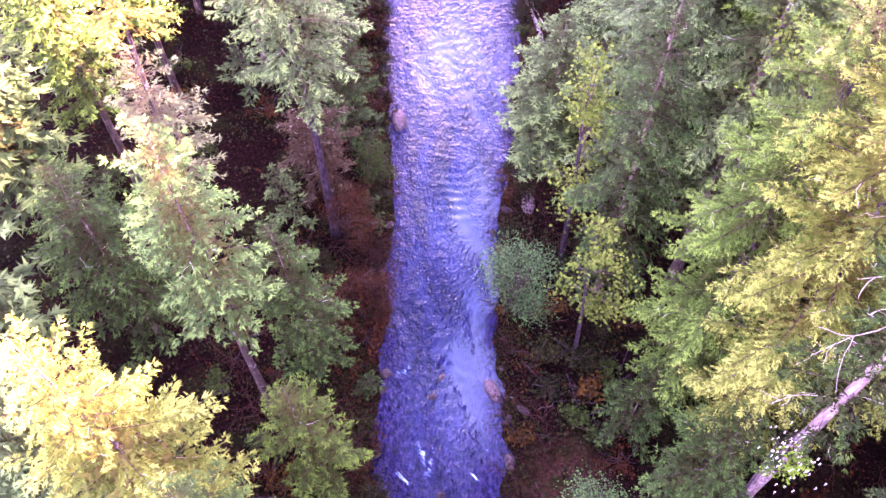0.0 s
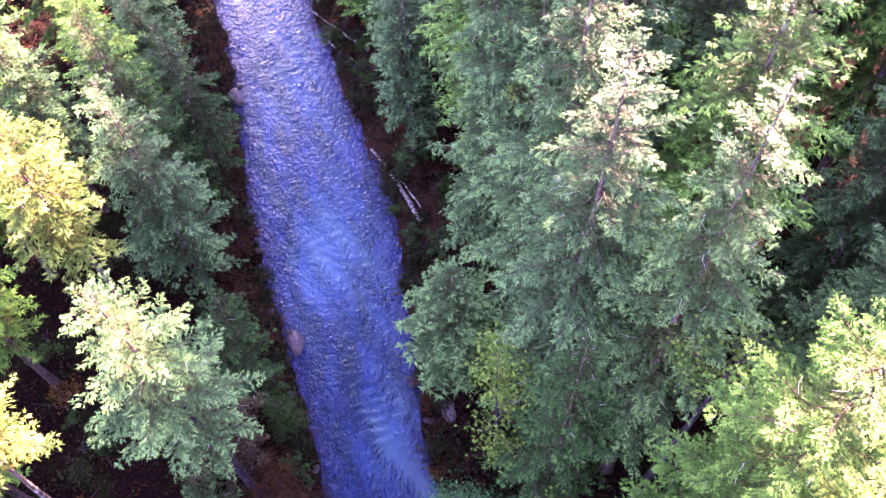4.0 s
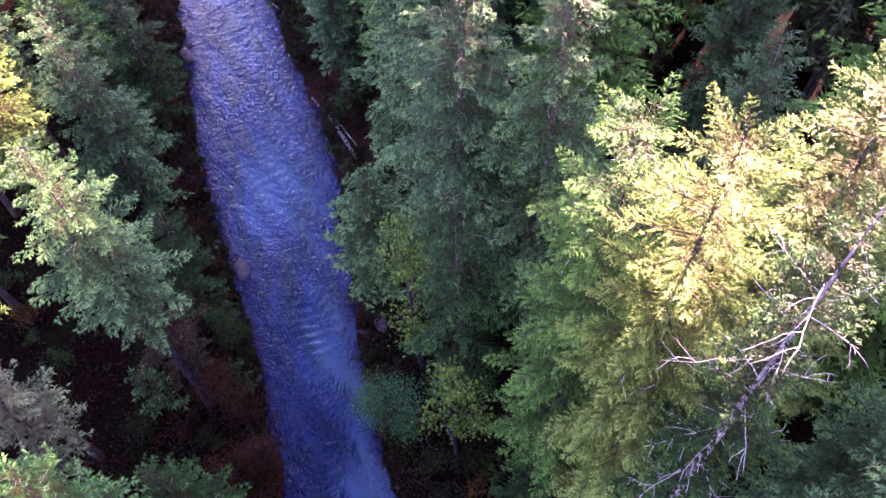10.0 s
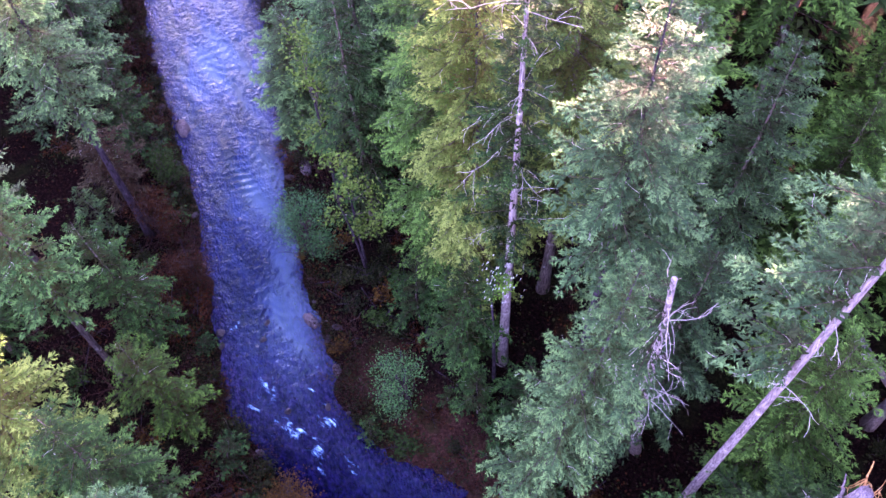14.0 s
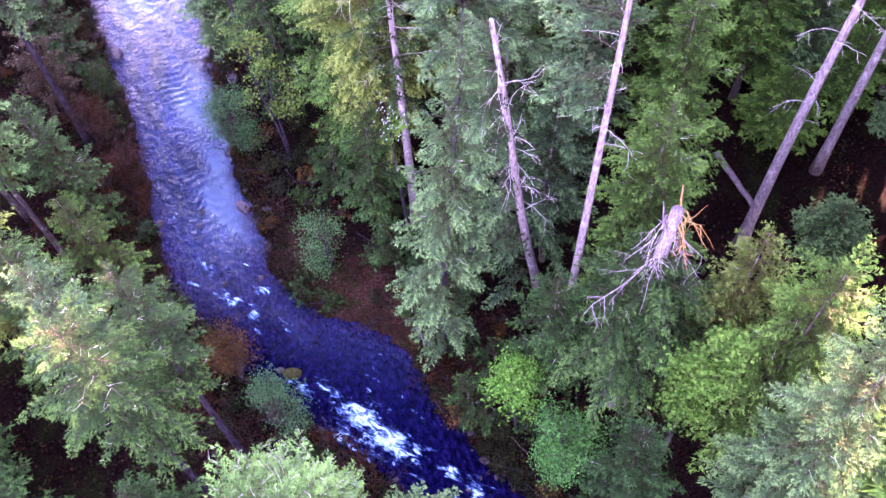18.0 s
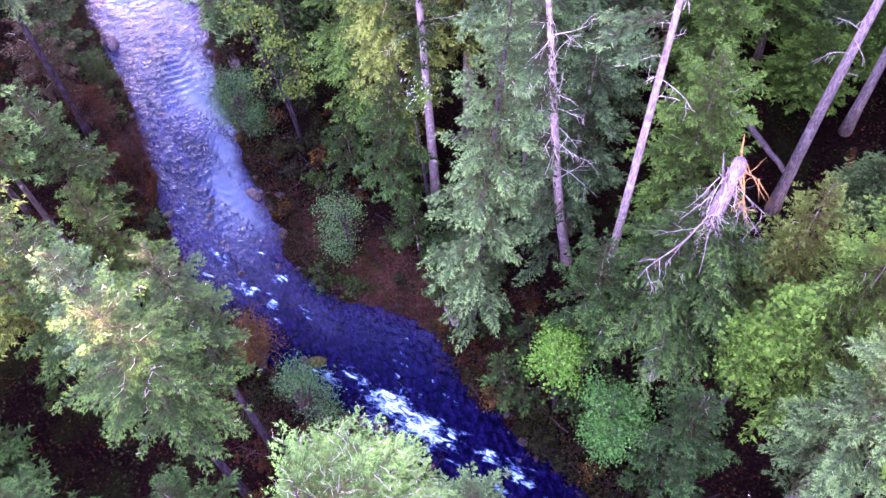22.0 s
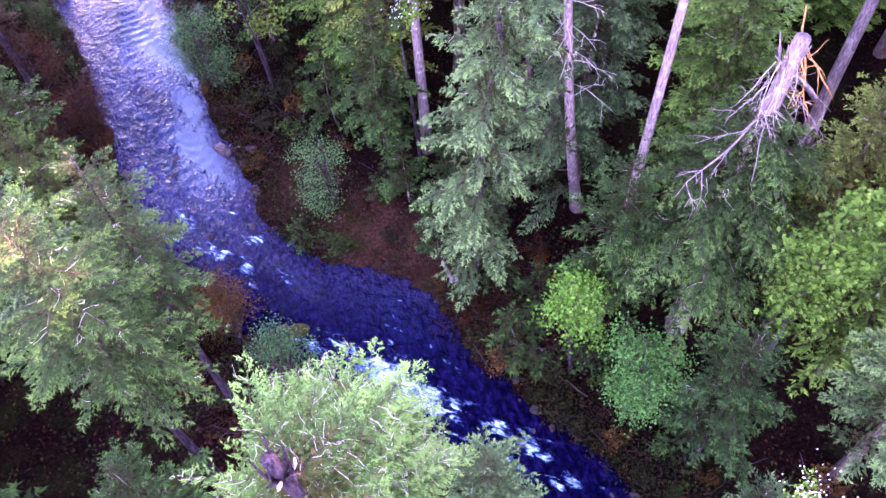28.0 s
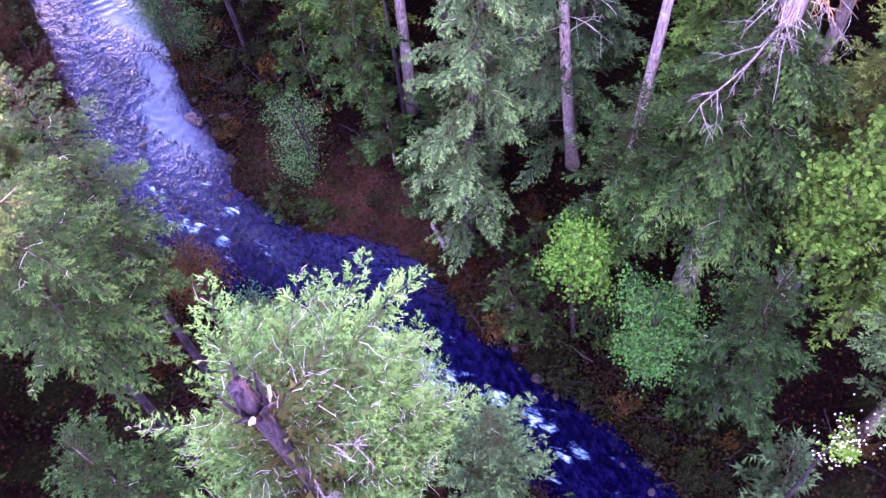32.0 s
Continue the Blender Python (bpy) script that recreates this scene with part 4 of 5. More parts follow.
broadleaf(18.4, -10.4, 18.2, 8, 1.8, M_LEAF_FRESH, "yellow-green broadleaf tree beside the firs", 83, group=GR, count=3600, leaf=0.2)
broadleaf(12.6, -5.0, 9.8, 3.4, 2.1, M_LEAF_BRIGHT, "bright green broadleaf sapling above the rapids", 84, group=GR, count=2900, leaf=0.15)
broadleaf(13.4, -8.4, 8.8, 2.6, 2.0, M_LEAF_DEEP, "rounded dark green bush", 85, "bush", category="bush", count=8500, leaf=0.11, stems=3)
broadleaf(3.3, 21.7, 7.4, 0.8, 2.4, M_LEAF_TEAL, "blue-green bush hanging over the water", 86, "bush", category="bush", count=5600, leaf=0.10, stems=3)
broadleaf(6.0, 9.6, 6.8, 0.6, 2.0, M_LEAF_TEAL, "green bush on the inner bank", 87, "bush", category="bush", count=3000, leaf=0.09, stems=3)
broadleaf(0.1, 0.2, 6.2, 0.4, 2.1, M_LEAF_TEAL, "green bush beside the rapids", 88, "bush", category="bush", count=4600, leaf=0.09, stems=3)
broadleaf(-1.5, 4.6, 5.4, 1.4, 2.3, M_LEAF_OLIVE, "olive-brown bush on bare stems at the river's edge", 89, "bush", category="bush", count=4600, leaf=0.09, stems=3)
broadleaf(-5.6, 25.6, 6.0, 0.8, 1.9, M_LEAF_RUST, "rust-brown bush among dark firs", 190, "bush", category="bush", count=2600, leaf=0.1, stems=3)
broadleaf(-6.2, 20.6, 5.0, 0.8, 1.8, M_LEAF_RUST, "dim red-brown bush under the firs", 191, "bush", category="bush", count=2400, leaf=0.1, stems=3)
broadleaf(-5.0, 30.0, 5.4, 0.8, 1.6, M_LEAF_SHADED, "dark green bush on the bank", 192, "bush", category="bush", count=2400, leaf=0.1, stems=3)
broadleaf(-4.6, 22.0, 5.2, 0.8, 1.8, M_LEAF_RUST, "rust-brown bush under the firs", 90, "bush", category="bush", count=2600, leaf=0.09, stems=3)


# ---- the forest round about ----
TAKEN = [(o.location.x, o.location.y) for o in scene.objects if o.type == "EMPTY"]
kinds = []
for i, (m, low, rad, sh, dr) in enumerate([(M_NEEDLE, 5, 3.3, 0.75, 0.35), (M_NEEDLE_SHADE_DARK, 4, 3.1, 0.8, 0.45), (M_NEEDLE_GREY, 6, 3.2, 0.7, 0.4), (M_NEEDLE_LUSH, 5, 3.5, 0.6, 0.3), (M_NEEDLE, 17, 3.6, 0.5, 0.4), (M_NEEDLE, 4, 3.6, 0.5, 0.4), (M_NEEDLE, 6, 3.3, 0.7, 0.4), (M_NEEDLE_LUSH, 8, 3.2, 0.6, 0.4)]):
    e = thing("fir_tree", 0, 0, 0, ["grey-green fir of the surrounding forest", "dark green fir of the surrounding forest", "thin grey fir of the surrounding forest", "bushy green fir of the surrounding forest", "bare-trunked fir of the surrounding forest", "far green fir added to fill out the surrounding forest", "tall green fir near the river", "tall fresh green fir near the river"][i], "tree", "firs of the forest")
    conifer_parts(e, 200 + i, 27.0, low, rad, m, M_BARK, density=0.9, droop=dr, shape=sh, coarse=(2.5, 2.5, 2.5, 2.5, 2.7, 4.2, 1.6, 1.6)[i], blade=0.15)
    kinds.append(e)
rng = np.random.default_rng(5)
used = [False] * len(kinds)


def plant(k, x, y, tip):
    z = float(ground_z(x, y)) - 0.1
    f = (tip - z) / 27.0
    m = pose(x, y, z, 0, 0, rng.uniform(0, 360))
    if used[k]:
        ob = copy_thing(kinds[k], m)
    else:
        ob, used[k] = kinds[k], True
        ob.matrix_basis = m
    w_ = rng.uniform(0.95, 1.2) * max(0.75, f)
    ob.scale = (w_, w_, f)
    TAKEN.append((x, y))


def free(x, y, gap):
    return all((x - a) ** 2 + (y - c) ** 2 > gap * gap for a, c in TAKEN)


# Firs added to keep low sun off the open eastern slope
for x, y, tip in ((34, 8, 21), (39, 10, 24), (42, 4, 24), (36.5, 13, 23), (45, 8, 27), (31.5, 11.5, 22), (40.5, -2.5, 22), (28.5, 8.5, 20)):
    plant(3, x, y, tip)
# Firs added to shade the slope and, along the river, the western crowns
for k, x, y, tip in ((3, 34.5, 4.5, 11), (3, 38.8, 4.4, 12.5), (0, 40.6, 0.6, 12), (3, 43.5, 0.0, 13), (0, 37.0, 7.2, 14), (3, 41.5, 7.0, 15), (0, 33.2, -3.4, 8.5), (6, 10.6, 34.4, 34.0), (7, 14.6, 35.2, 35.5), (6, 16.6, 37.6, 36.0), (7, 10.8, 41.6, 29.5), (6, 11.8, 38.6, 31.5), (7, 12.6, 44.4, 33.0), (6, 12.8, 32.5, 32.5), (7, 15.0, 27.0, 33.0), (6, 14.4, 37.5, 33.0), (7, 11.2, 41.0, 31.0), (6, 12.0, 46.0, 29.0), (6, 13.0, 47.0, 31.0), (7, 16.8, 42.5, 33.5), (6, 17.6, 33.0, 34.0)):
    plant(k, x, y, tip)
for i in range(2000):
    x, y = rng.uniform(-25, 54), rng.uniform(-26, 88)
    lx, rx = np.interp(y, LEFT_Y, LEFT_X), np.interp(y, RIGHT_Y, RIGHT_X)
    west, east = lx - x, x - rx
    if max(west, east) < 2.2 or (x < 21 and -24 < y < 21 and east > 0) or (-11 < x < 9 and y < 12) or (-18 < x < -4 and 10 < y < 34):
        continue
    if 19 < x < 39 and -12 < y < 12:
        k, tip, gap = 4, rng.uniform(36, 42), 6.0
        if y > 3.5 and rng.uniform() < 0.65:
            k, tip, gap = int(rng.choice([0, 3])), rng.uniform(17, 25), 4.2
    elif west > 0:
        near = min(1.0, west / 8)
        k, tip, gap = int(rng.choice([0, 1, 1, 3])), 8 + 15 * near + rng.uniform(-3, 3), 3.5 + near
    else:
        near = min(1.0, east / 8)
        k, tip, gap = int(rng.choice([0, 1, 2, 3])), 10 + 20 * near + rng.uniform(-3, 3) + max(0, x - 20) * (0.5 if y > 26 else 0.9), 4.0 + near * 0.9
    if x > 39 or (x > 34 and y > 30) or y > 78 or x < -19:
        k = 5
        gap = 3.9 if x > 30 else gap
        tip += 3 if x > 30 else 0
    if x < -9 and y < 8:
        tip = min(tip, 15.0)
    if (14 < x < 30 and 6 < y < 40) or (-19 < x < 0 and 20 < y < 62):
        k = int(rng.choice([6, 7]))
    along, off = (x - 20.0) * 0.74 + (y + 15.2) * 0.68, (x - 20.0) * 0.68 - (y + 15.2) * 0.74
    if abs(off) < 5 and along > 0:
        tip = min(tip, 19 + 0.38 * along)
        if k == 4 and y < 3.5:
            continue
        k = 3 if k == 4 else k
    if free(x, y, gap):
        plant(k, x, y, tip)

# Out-of-view firs added further east to block low sun from the slope
edge_rng = np.random.default_rng(8)
for i in range(260):
    x, y = edge_rng.uniform(43, 64), edge_rng.uniform(-18, 34)
    if free(x, y, 3.4):
        plant(5, x, y, edge_rng.uniform(20, 33))
for i in range(60):
    x, y = edge_rng.uniform(-11, 9), edge_rng.uniform(-30, -17)
    if free(x, y, 3.2) and np.interp(y, LEFT_Y, LEFT_X) - x > 1.5:
        plant(int(edge_rng.choice([0, 1])), x, y, edge_rng.uniform(9, 16))
for k in range(len(kinds)):
    if not used[k]:
        plant(k, 47.0, -18.0 + 7 * k, 28.0)

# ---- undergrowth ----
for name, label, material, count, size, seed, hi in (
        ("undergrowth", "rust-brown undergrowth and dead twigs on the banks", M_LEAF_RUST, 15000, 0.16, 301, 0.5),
        ("fern_cover", "ferns and moss on the forest floor, darkened for tree shade", M_MOSS, 26000, 0.2, 302, 0.6),
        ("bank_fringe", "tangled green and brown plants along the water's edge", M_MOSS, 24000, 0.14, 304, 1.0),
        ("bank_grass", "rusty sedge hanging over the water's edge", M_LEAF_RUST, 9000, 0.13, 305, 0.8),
        ("salal_cover", "leafy ground cover beside the river, darkened for tree shade", M_LEAF_SHADED, 6000, 0.13, 303, 0.7)):
    r = np.random.default_rng(seed)
    spots = 5200 if not name.startswith("bank") else 40000
    cx, cy = r.uniform(-26, 40, spots), r.uniform(-26, 80, spots)
    d = np.maximum(np.interp(cy, LEFT_Y, LEFT_X) - cx, cx - np.interp(cy, RIGHT_Y, RIGHT_X))
    edge = name.startswith("bank")
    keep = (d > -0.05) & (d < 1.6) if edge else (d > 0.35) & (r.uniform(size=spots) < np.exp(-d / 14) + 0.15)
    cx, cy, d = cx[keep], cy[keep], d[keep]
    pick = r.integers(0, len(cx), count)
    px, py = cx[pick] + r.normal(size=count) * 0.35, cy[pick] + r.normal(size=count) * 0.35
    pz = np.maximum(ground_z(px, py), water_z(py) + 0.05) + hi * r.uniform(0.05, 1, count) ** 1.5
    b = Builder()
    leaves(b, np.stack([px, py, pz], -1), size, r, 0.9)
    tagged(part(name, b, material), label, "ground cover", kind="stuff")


# ---- stones ----
def stone_mesh(seed, sx, sy, sz, material):
    r = np.random.default_rng(seed)
    bm = bmesh.new()
    bmesh.ops.create_icosphere(bm, subdivisions=2, radius=1.0)
    off = Vector(r.uniform(-50, 50, 3))
    for v in bm.verts:
        f = 1 + 0.35 * noise.noise(v.co * 0.9 + off) + 0.15 * noise.noise(v.co * 2.4 + off)
        v.co = Vector((v.co.x * sx * f, v.co.y * sy * f, v.co.z * sz * f))
    me = bpy.data.meshes.new("boulder")
    bm.to_mesh(me)
    bm.free()
    me.materials.append(material)
    return me


def boulder(x, y, sx, sy, sz, turn, label, seed, material=None, sink=0.35):
    ob = new("boulder", stone_mesh(seed, sx, sy, sz, material or M_STONE))
    z = max(float(water_z(y)), float(ground_z(x, y)))
    ob.matrix_basis = pose(x, y, z + sz * (1 - 2 * sink) * 0.5, 0, 0, turn)
    return tagged(ob, label, "boulder", "boulders in the river")


boulder(2.0, 17.2, 0.35, 0.75, 0.3, 25, "pale flat boulder at the water's edge", 401, M_STONE_PALE)
boulder(2.8, 13.3, 0.28, 0.5, 0.28, 10, "pale grey boulder beside the gravel bank", 402, M_STONE_PALE)
boulder(1.45, 3.9, 0.62, 0.4, 0.4, -15, "moss-covered boulder beside the rapids", 403, M_MOSSY)
boulder(-3.7, 18.2, 0.32, 0.25, 0.25, 0, "small wet boulder on the bank", 404)
boulder(-3.9, 56.4, 0.5, 1.0, 0.5, 15, "pale boulder at the water's edge", 405, M_STONE_PALE)
boulder(-1.0, 3.6, 0.5, 0.7, 0.4, 40, "dark wet boulder under a brown bush at the water", 406)
boulder(-3.4, 35.6, 0.5, 0.9, 0.35, 10, "pale boulder under the bank", 407, M_STONE_PALE)
boulder(4.4, 28.6, 0.4, 0.8, 0.35, 0, "pale boulder under the bushes", 408, M_STONE_PALE)
boulder(4.6, 29.8, 0.3, 0.4, 0.3, 60, "grey boulder beside the bank", 409)
r = np.random.default_rng(17)
shared = [stone_mesh(420 + i, *r.uniform(0.14, 0.3, 2), r.uniform(0.1, 0.2), M_STONE) for i in range(6)]
for i in range(84):
    y = r.uniform(-16, 60)
    if r.uniform() < 0.5:
        x = np.interp(y, LEFT_Y, LEFT_X) + r.normal() * 0.45
    else:
        x = np.interp(y, RIGHT_Y, RIGHT_X) + r.normal() * 0.45
    if i > 70:
        y = r.uniform(-8, 20)
        x = r.uniform(np.interp(y, LEFT_Y, LEFT_X), np.interp(y, RIGHT_Y, RIGHT_X))
    ob = new("river_stone", shared[i % 6])
    ob.matrix_basis = pose(x, y, max(float(water_z(y)) - 0.05, float(ground_z(x, y)) + 0.02), 0, 0, r.uniform(0, 360)) @ Matrix.Diagonal((*([r.uniform(0.6, 1.5)] * 3), 1))
    tagged(ob, "small grey-brown river stone, half in the water", "stone", "stones along the river")


# ---- fallen wood ----
def log(points, r0, r1, label, seed, material=None, name="fallen_log"):
    r = np.random.default_rng(seed)
    p = np.array(points, float)
    s = np.linspace(0, 1, 12)
    pts = np.stack([np.interp(s, np.linspace(0, 1, len(p)), p[:, k]) for k in range(3)], -1) + r.normal(size=(12, 3)) * 0.03
    b = Builder()
    tube(b, pts, np.linspace(r0, r1, 12), 8)
    ob = part(name, b, material or M_DEAD, smooth=True)
    return tagged(ob, label, "log")


log([(6.2, 41.4, 1.6), (5.3, 46.6, 1.0), (4.4, 49.2, 0.6)], 0.16, 0.07, "bleached fallen log reaching into the river", 601)
log([(6.5, 42.4, 1.7), (5.6, 46.0, 1.2)], 0.06, 0.03, "thin bleached pole beside a fallen log", 602)
log([(8.4, 50.8, 2.0), (5.4, 56.4, 1.3), (3.7, 59.8, 0.8)], 0.14, 0.06, "long grey fallen log over the water", 603)
log([(6.4, 57.0, 1.8), (3.2, 63.3, 0.9)], 0.12, 0.05, "long bleached fallen log over the water", 604)
log([(11.4, -3.6, 0.3), (12.6, -6.6, 0.2)], 0.06, 0.04, "thin fallen log on the dark bank", 605, M_BARK)
log([(10.7, -2.2, 0.3), (12.0, -3.6, 0.5)], 0.10, 0.07, "broken fallen log with a torn end", 606, M_BARK_PALE)
log([(9.5, 2.6, 2.1), (9.7, 1.9, 0.9)], 0.09, 0.13, "splintered reddish stump leaning on the bank", 609, M_BARK_PALE, "broken_stump")
log([(10.3, 2.3, 1.9), (9.8, 1.8, 0.9)], 0.07, 0.1, "splintered reddish branch stub on the bank", 610, M_BARK_PALE, "broken_stump")
log([(31.0, 5.0, 5.0), (31.6, 0.8, 3.8)], 0.2, 0.16, "fallen trunk leaning on the slope", 607, M_BARK_PALE)
log([(34.4, -1.9, 3.8), (41.0, 0.6, 5.0)], 0.16, 0.1, "long thin fallen trunk on the slope", 608, M_BARK_PALE)


# ---- dead branches on the snags and bare trunks ----
def on_tree(e, x, y, z):
    return np.array([x, y, z]) - np.array(e.location)


r = np.random.default_rng(31)
for i, (sx, sy, sz, wx, wy_, wz, L, rad) in enumerate(((17.9, -6.0, 17.0, -1, -0.25, -0.45, 3.9, 0.05), (18.0, -6.1, 17.4, -0.7, -0.7, -0.6, 2.6, 0.032), (17.9, -5.8, 18.6, -0.8, -0.2, -0.8, 2.2, 0.03), (18.5, -6.2, 18.4, 0.35, -0.7, -0.9, 2.2, 0.03))):
    dead_branch(tS, 700 + i, on_tree(tS, sx, sy, sz), (wx, wy_, wz), L, rad, M_BARK_PALE, label="bare grey forked branch", droop=0.5)
for i in range(11):
    a = r.uniform(0, 6.28)
    dead_branch(tS, 710 + i, on_tree(tS, 18.25 + 0.16 * math.cos(a), -5.9 + 0.16 * math.sin(a), 18.9), (math.cos(a) * 0.12, math.sin(a) * 0.12, 1.0), r.uniform(0.8, 2.3), 0.075, M_ORANGE if i % 3 == 0 else M_BARK_PALE, "splinter", 0, 0.0, "torn wood splinter")
for i in range(12):
    a = radians(150 + 17 * i) + r.normal() * 0.15
    dead_branch(tS, 1720 + i, on_tree(tS, 18.25 + 0.3 * math.cos(a), -5.9 + 0.3 * math.sin(a), r.uniform(18.2, 20.0)), (math.cos(a) * 0.55, math.sin(a) * 0.55, -0.7), r.uniform(1.2, 2.6), 0.02, M_BARK_PALE if i % 2 else M_DEAD, depth=1, droop=0.7, label="hanging dead branch")
for i in range(4):
    a = radians(-62 + 22 * i)
    dead_branch(tS, 1740 + i, on_tree(tS, 18.25 + 0.3 * math.cos(a), -5.9 + 0.3 * math.sin(a), 19.8 + 0.1 * i), (math.cos(a) * 0.5, math.sin(a) * 0.5, -0.7), 2.4 + 0.3 * i, 0.04, M_ORANGE, depth=1, droop=0.6, label="hanging strip of torn orange bark")
for i in range(15):
    a = 6.283 * i / 15
    dead_branch(tN, 730 + i, on_tree(tN, -0.5 + 0.19 * math.cos(a), -11.9 + 0.19 * math.sin(a), 22.2), (math.cos(a) * 0.25, math.sin(a) * 0.25, 1), r.uniform(0.2, 0.95), 0.075, M_DEAD if i % 5 == 0 else M_BARK_DARK_SHADED, "splinter", 0, 0.0, "torn wood splinter")
for i in range(6):
    a = radians(-150 + 26 * i) + r.normal() * 0.3
    dead_branch(tN, 740 + i, on_tree(tN, -0.2, -11.95, r.uniform(14.0, 20.5)), (math.cos(a), math.sin(a), 0.1), r.uniform(1.0, 2.4), 0.03, M_BARK_PALE, label="lichen-pale bare branch")
for k, (e, x, y, lo, hi, n, L) in enumerate(((tA, 16.9, -2.4, 21, 28, 12, 1.4), (tB, 13.6, 0.6, 12, 25, 30, 1.7), (tC, 29.7, -0.7, 14, 24, 10, 1.6), (tD, 36.0, 1.4, 14, 24, 8, 1.6), (tE, 13.6, 18.0, 8, 16, 9, 1.4), (tR, 12.3, 9.9, 16, 33, 34, 2.3))):
    for i in range(n):
        z = lo + (hi - lo) * (i + 0.5) / n
        a = i * 2.4 + r.uniform(-0.9, 0.9)
        z += r.uniform(-0.5, 0.5)
        if e is tB:
            f = (z - e.location.z) / 28.0
            x, y = 17.6 - 4.75 * f, 2.6 - 2.6 * f
        dead_branch(e, 760 + 40 * k + i, on_tree(e, x, y, z), (math.cos(a), math.sin(a), 0.1), L * r.uniform(0.4, 1.5), 0.017, M_DEAD, depth=1, droop=0.6, label="dead bare side branch")

# ---- pale blossom ----
for x, y, z, n, seed in ((11.5, 9.1, 13.5, 60, 901), (14.4, -16.0, 10.3, 90, 902)):
    e = broadleaf(x, y, z, z - 2.2, 0.9, M_LEAF_GREEN, "slender sapling dotted with white blossom", seed, group=GR, count=300, leaf=0.12)
    rr = np.random.default_rng(seed)
    for i in range(n):
        if i == 0:
            b = Builder()
            leaves(b, np.zeros((2, 3)) + rr.normal(size=(2, 3)) * 0.02, 0.06, rr, 0.4)
            bloom = part("blossom", b, M_PETAL, e, "white blossom")
            data = bloom.data
        else:
            bloom = new("blossom", data)
            bloom.parent = e
            tagged(bloom, "white blossom")
        q_ = rr.normal(size=3) * np.array([0.5, 0.5, 0.5])
        bloom.location = (q_[0], q_[1], z - e.location.z - 0.5 + q_[2])


# ---- bushes, saplings and brambles under the trees ----
def bramble_parts(e, seed, height, stems):
    """A tangle of arching bare red-brown canes."""
    rr = np.random.default_rng(seed)
    b = Builder()
    for i in range(stems):
        a, L = rr.uniform(0, 6.28), height * rr.uniform(0.7, 1.4)
        s_ = np.linspace(0, 1, 6)
        base = np.array([*(rr.normal(size=2) * 0.18), -0.05])
        out = np.array([math.cos(a), math.sin(a), 0])
        pts = base + out * (L * 0.9 * s_ ** 1.4)[:, None] + np.array([0, 0, 1.0]) * (L * (1.25 * s_ - 0.75 * s_ ** 2.2))[:, None] + rr.normal(size=(6, 3)) * 0.05
        tube(b, pts, np.linspace(0.018, 0.006, 6), 3, False)
        for c in range(3):
            p = pts[rr.integers(2, 6)]
            tube(b, np.array([p, p + rr.normal(size=3) * 0.15, p + rr.normal(size=3) * 0.32]), [0.009, 0.006, 0.003], 3, False)
    part("cane_tangle", b, M_CANE, e)
    lb_ = Builder()
    leaves(lb_, np.stack([rr.normal(size=60) * height * 0.45, rr.normal(size=60) * height * 0.45, rr.uniform(0.1, height * 0.8, 60)], -1), 0.09, rr)
    part("foliage", lb_, M_LEAF_RUST, e)


# Cane tone is dimmed as well for the shade under the trees
M_CANE = bark_material("cane_bark", (0.016, 0.006, 0.005), (0.04, 0.018, 0.014), (0.1, 0.055, 0.045), lichen=0.12)
e = thing("bare_shrub", -4.4, 25.0, float(ground_z(-4.4, 25.0)) - 0.05, "bare orange-brown shrub leaning over the water", "bush")
bramble_parts(e, 1030, 3.6, 22)
e = thing("bare_shrub", 11.6, -2.4, float(ground_z(11.6, -2.4)) - 0.05, "bare reddish shrub on the dark bank", "bush")
bramble_parts(e, 1031, 2.2, 20)
low_kinds = []
for i, (m, h, rad, n, lf, lab) in enumerate(((M_LEAF_SHADED, 1.5, 0.9, 270, 0.14, "low green bush on the forest floor"), (M_MOSS, 1.3, 1.0, 270, 0.15, "low bush on the forest floor, darkened for tree shade"), (M_LEAF_RUST, 1.2, 0.9, 300, 0.12, "low rust-brown bush on the forest floor"), (M_LEAF_OLIVE, 1.9, 0.9, 260, 0.12, "thin olive-brown bush on the forest floor"))):
    e = thing("bush", 0, 0, 0, lab, "bush", "bushes of the forest floor")
    broadleaf_parts(e, 1000 + i, h, 0.15, rad, m, M_BARK_DARK_SHADED, leaf=lf, count=n, stems=3)
    low_kinds.append(e)
for i in range(2):
    e = thing("bramble", 0, 0, 0, "tangle of bare red-brown canes", "bramble", "brambles of the forest floor")
    bramble_parts(e, 1010 + i, 1.3, 13)
    low_kinds.append(e)
e = thing("fir_sapling", 0, 0, 0, "young green fir sapling on the forest floor", "sapling", "fir saplings")
conifer_parts(e, 1020, 4.0, 0.4, 1.3, M_NEEDLE, M_BARK, coarse=1.6)
low_kinds.append(e)
e = thing("fir_sapling", 0, 0, 0, "dark fir sapling in deep shade", "sapling", "fir saplings")
conifer_parts(e, 1021, 3.4, 0.3, 1.3, M_NEEDLE_SHADE_DARK, M_BARK, coarse=1.6)
low_kinds.append(e)
rng = np.random.default_rng(77)
first, spots = [True] * len(low_kinds), []
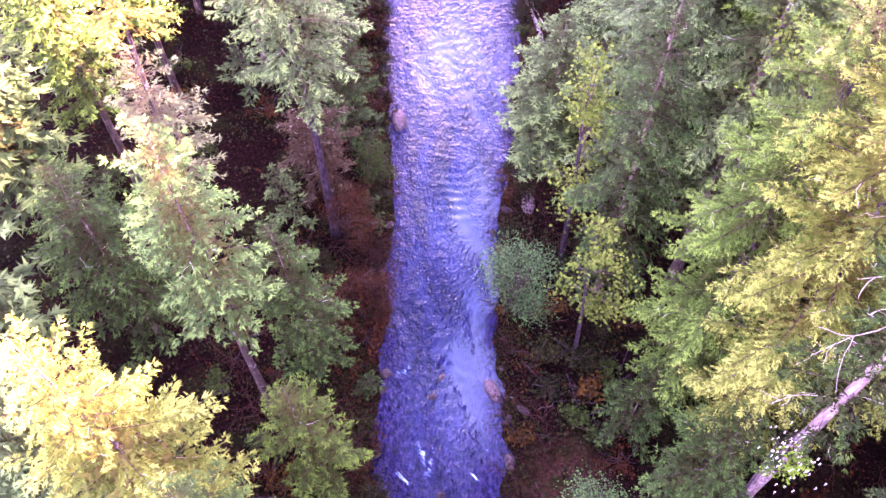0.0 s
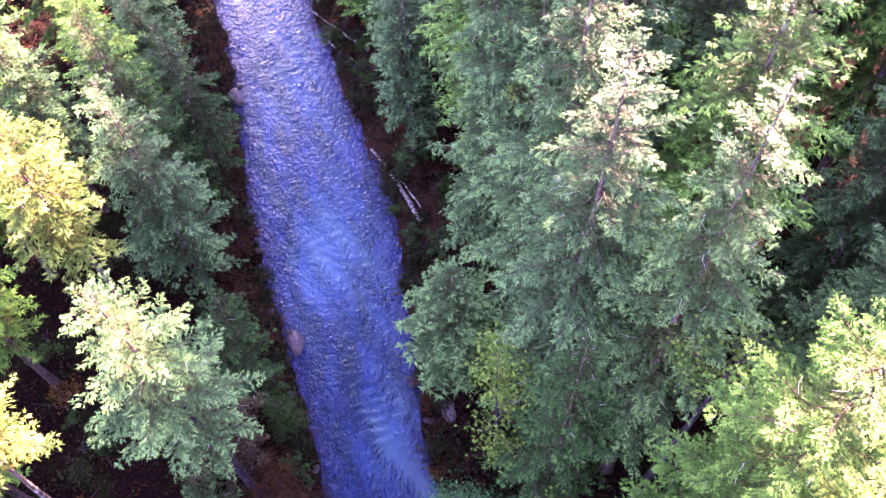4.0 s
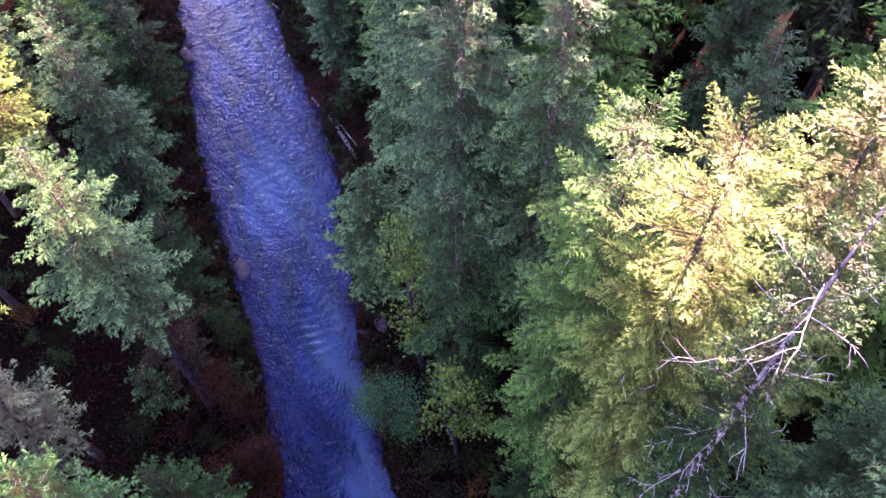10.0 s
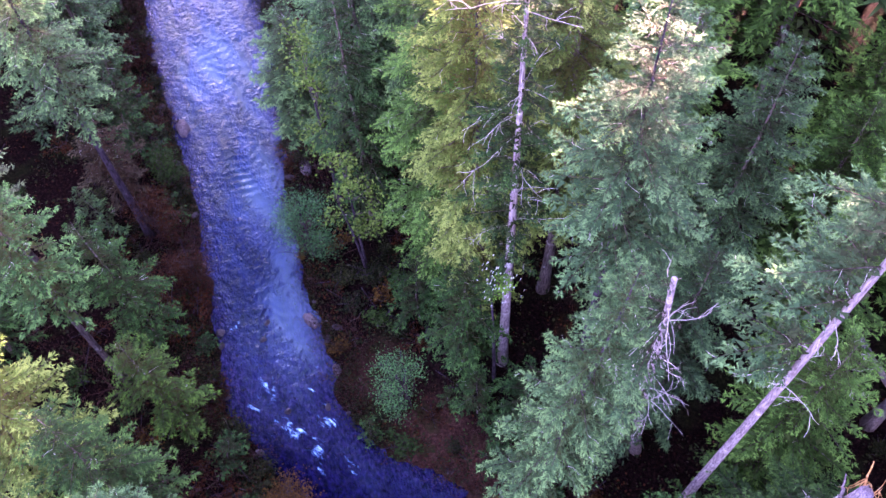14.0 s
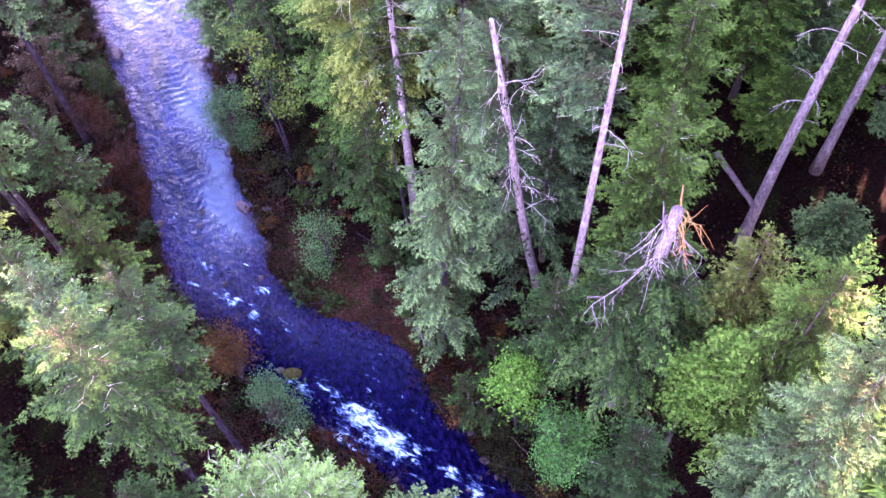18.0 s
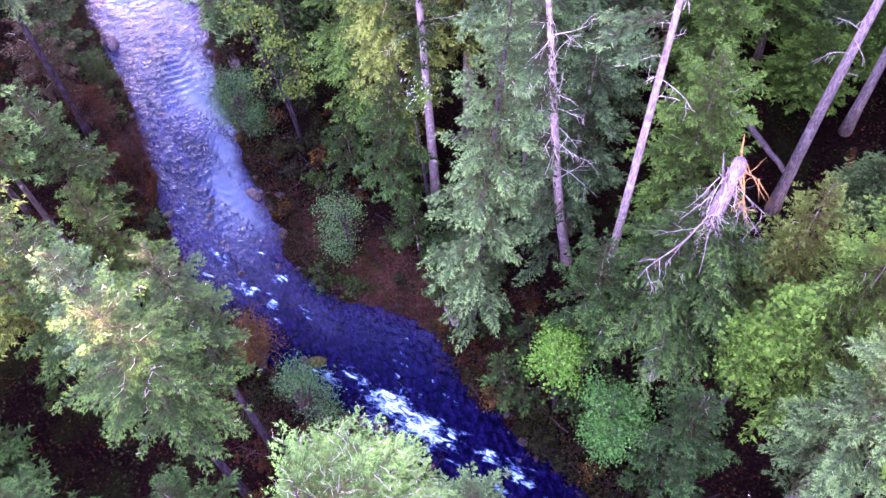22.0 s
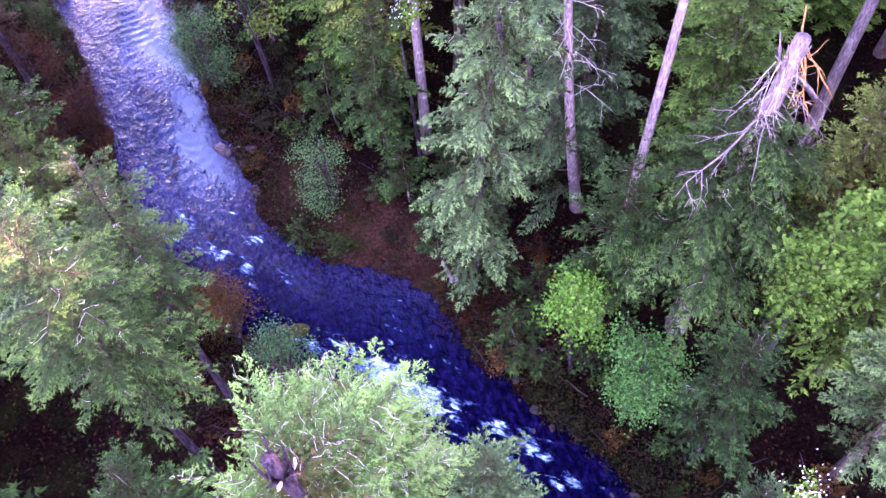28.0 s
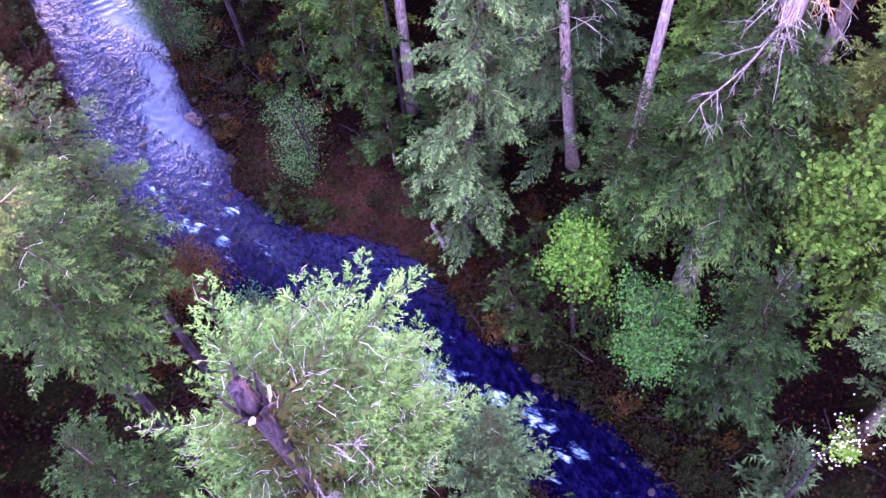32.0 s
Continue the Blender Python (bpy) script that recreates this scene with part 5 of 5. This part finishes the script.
for i in range(650):
    x, y = rng.uniform(-20, 34), rng.uniform(-22, 70)
    d = max(np.interp(y, LEFT_Y, LEFT_X) - x, x - np.interp(y, RIGHT_Y, RIGHT_X))
    if d < 0.5 or rng.uniform() > math.exp(-d / 12) + 0.12 or any((x - a) ** 2 + (y - c) ** 2 < 1.7 for a, c in spots):
        continue
    k = int(rng.choice([0, 0, 1, 1, 1, 2, 2, 3, 4, 4, 5, 5, 6, 7]))
    if 8 < x < 15 and -8 < y < 4:
        k = int(rng.choice([4, 5, 4, 5, 2, 7]))
    m = pose(x, y, float(ground_z(x, y)) - 0.03, 0, 0, rng.uniform(0, 360))
    if first[k]:
        ob, first[k] = low_kinds[k], False
        ob.matrix_basis = m
    else:
        ob = copy_thing(low_kinds[k], m)
    f = rng.uniform(0.7, 1.35)
    ob.scale = (f, f, f * rng.uniform(0.85, 1.15))
    spots.append((x, y))

for i in range(900):
    y = rng.uniform(-14, 62)
    d = 0.15 + 5.5 * rng.uniform() ** 1.6
    west = rng.uniform() < 0.55
    x = np.interp(y, LEFT_Y, LEFT_X) - d if west else np.interp(y, RIGHT_Y, RIGHT_X) + d
    if any((x - a) ** 2 + (y - c) ** 2 < 0.8 for a, c in spots) or (not west and 3 < y < 14 and x < 9 and rng.uniform() < 0.6):
        continue
    k = int(rng.choice([1, 1, 2, 2, 2, 4, 5, 5, 7] if west else [1, 1, 0, 2, 4, 5, 7, 3]))
    ob = copy_thing(low_kinds[k], pose(x, y, float(ground_z(x, y)) - 0.05, 0, 0, rng.uniform(0, 360)))
    f = rng.uniform(0.6, 1.3) * (0.7 if k == 7 else 1.0)
    ob.scale = (f, f, f * rng.uniform(0.8, 1.3))
    spots.append((x, y))

# fallen sticks
sticks = []
for i in range(4):
    b = Builder()
    rr = np.random.default_rng(1100 + i)
    pts = np.stack([np.linspace(-0.9, 0.9, 7) * rr.uniform(0.7, 1.4), rr.normal(size=7) * 0.06, 0.03 + rr.uniform(0, 0.08, 7)], -1)
    tube(b, pts, np.linspace(0.035, 0.012, 7), 5)
    for c in range(3):
        p = pts[rr.integers(1, 6)]
        tube(b, np.array([p, p + np.array([rr.normal() * 0.15, rr.normal() * 0.3, 0.08])]), [0.012, 0.005], 4)
    sticks.append(b.mesh("fallen_branch", M_BARK if i < 1 else M_CANE))
for i in range(70):
    y = rng.uniform(-16, 62)
    d = rng.uniform(0.3, 7)
    x = np.interp(y, LEFT_Y, LEFT_X) - d if rng.uniform() < 0.35 else np.interp(y, RIGHT_Y, RIGHT_X) + d
    ob = new("fallen_branch", sticks[i % 4])
    ob.matrix_basis = pose(x, y, float(ground_z(x, y)) + 0.02, rng.uniform(-8, 8), rng.uniform(-8, 8), rng.uniform(0, 360))
    tagged(ob, "dead fallen branch lying on the bank", "branch", "fallen branches")
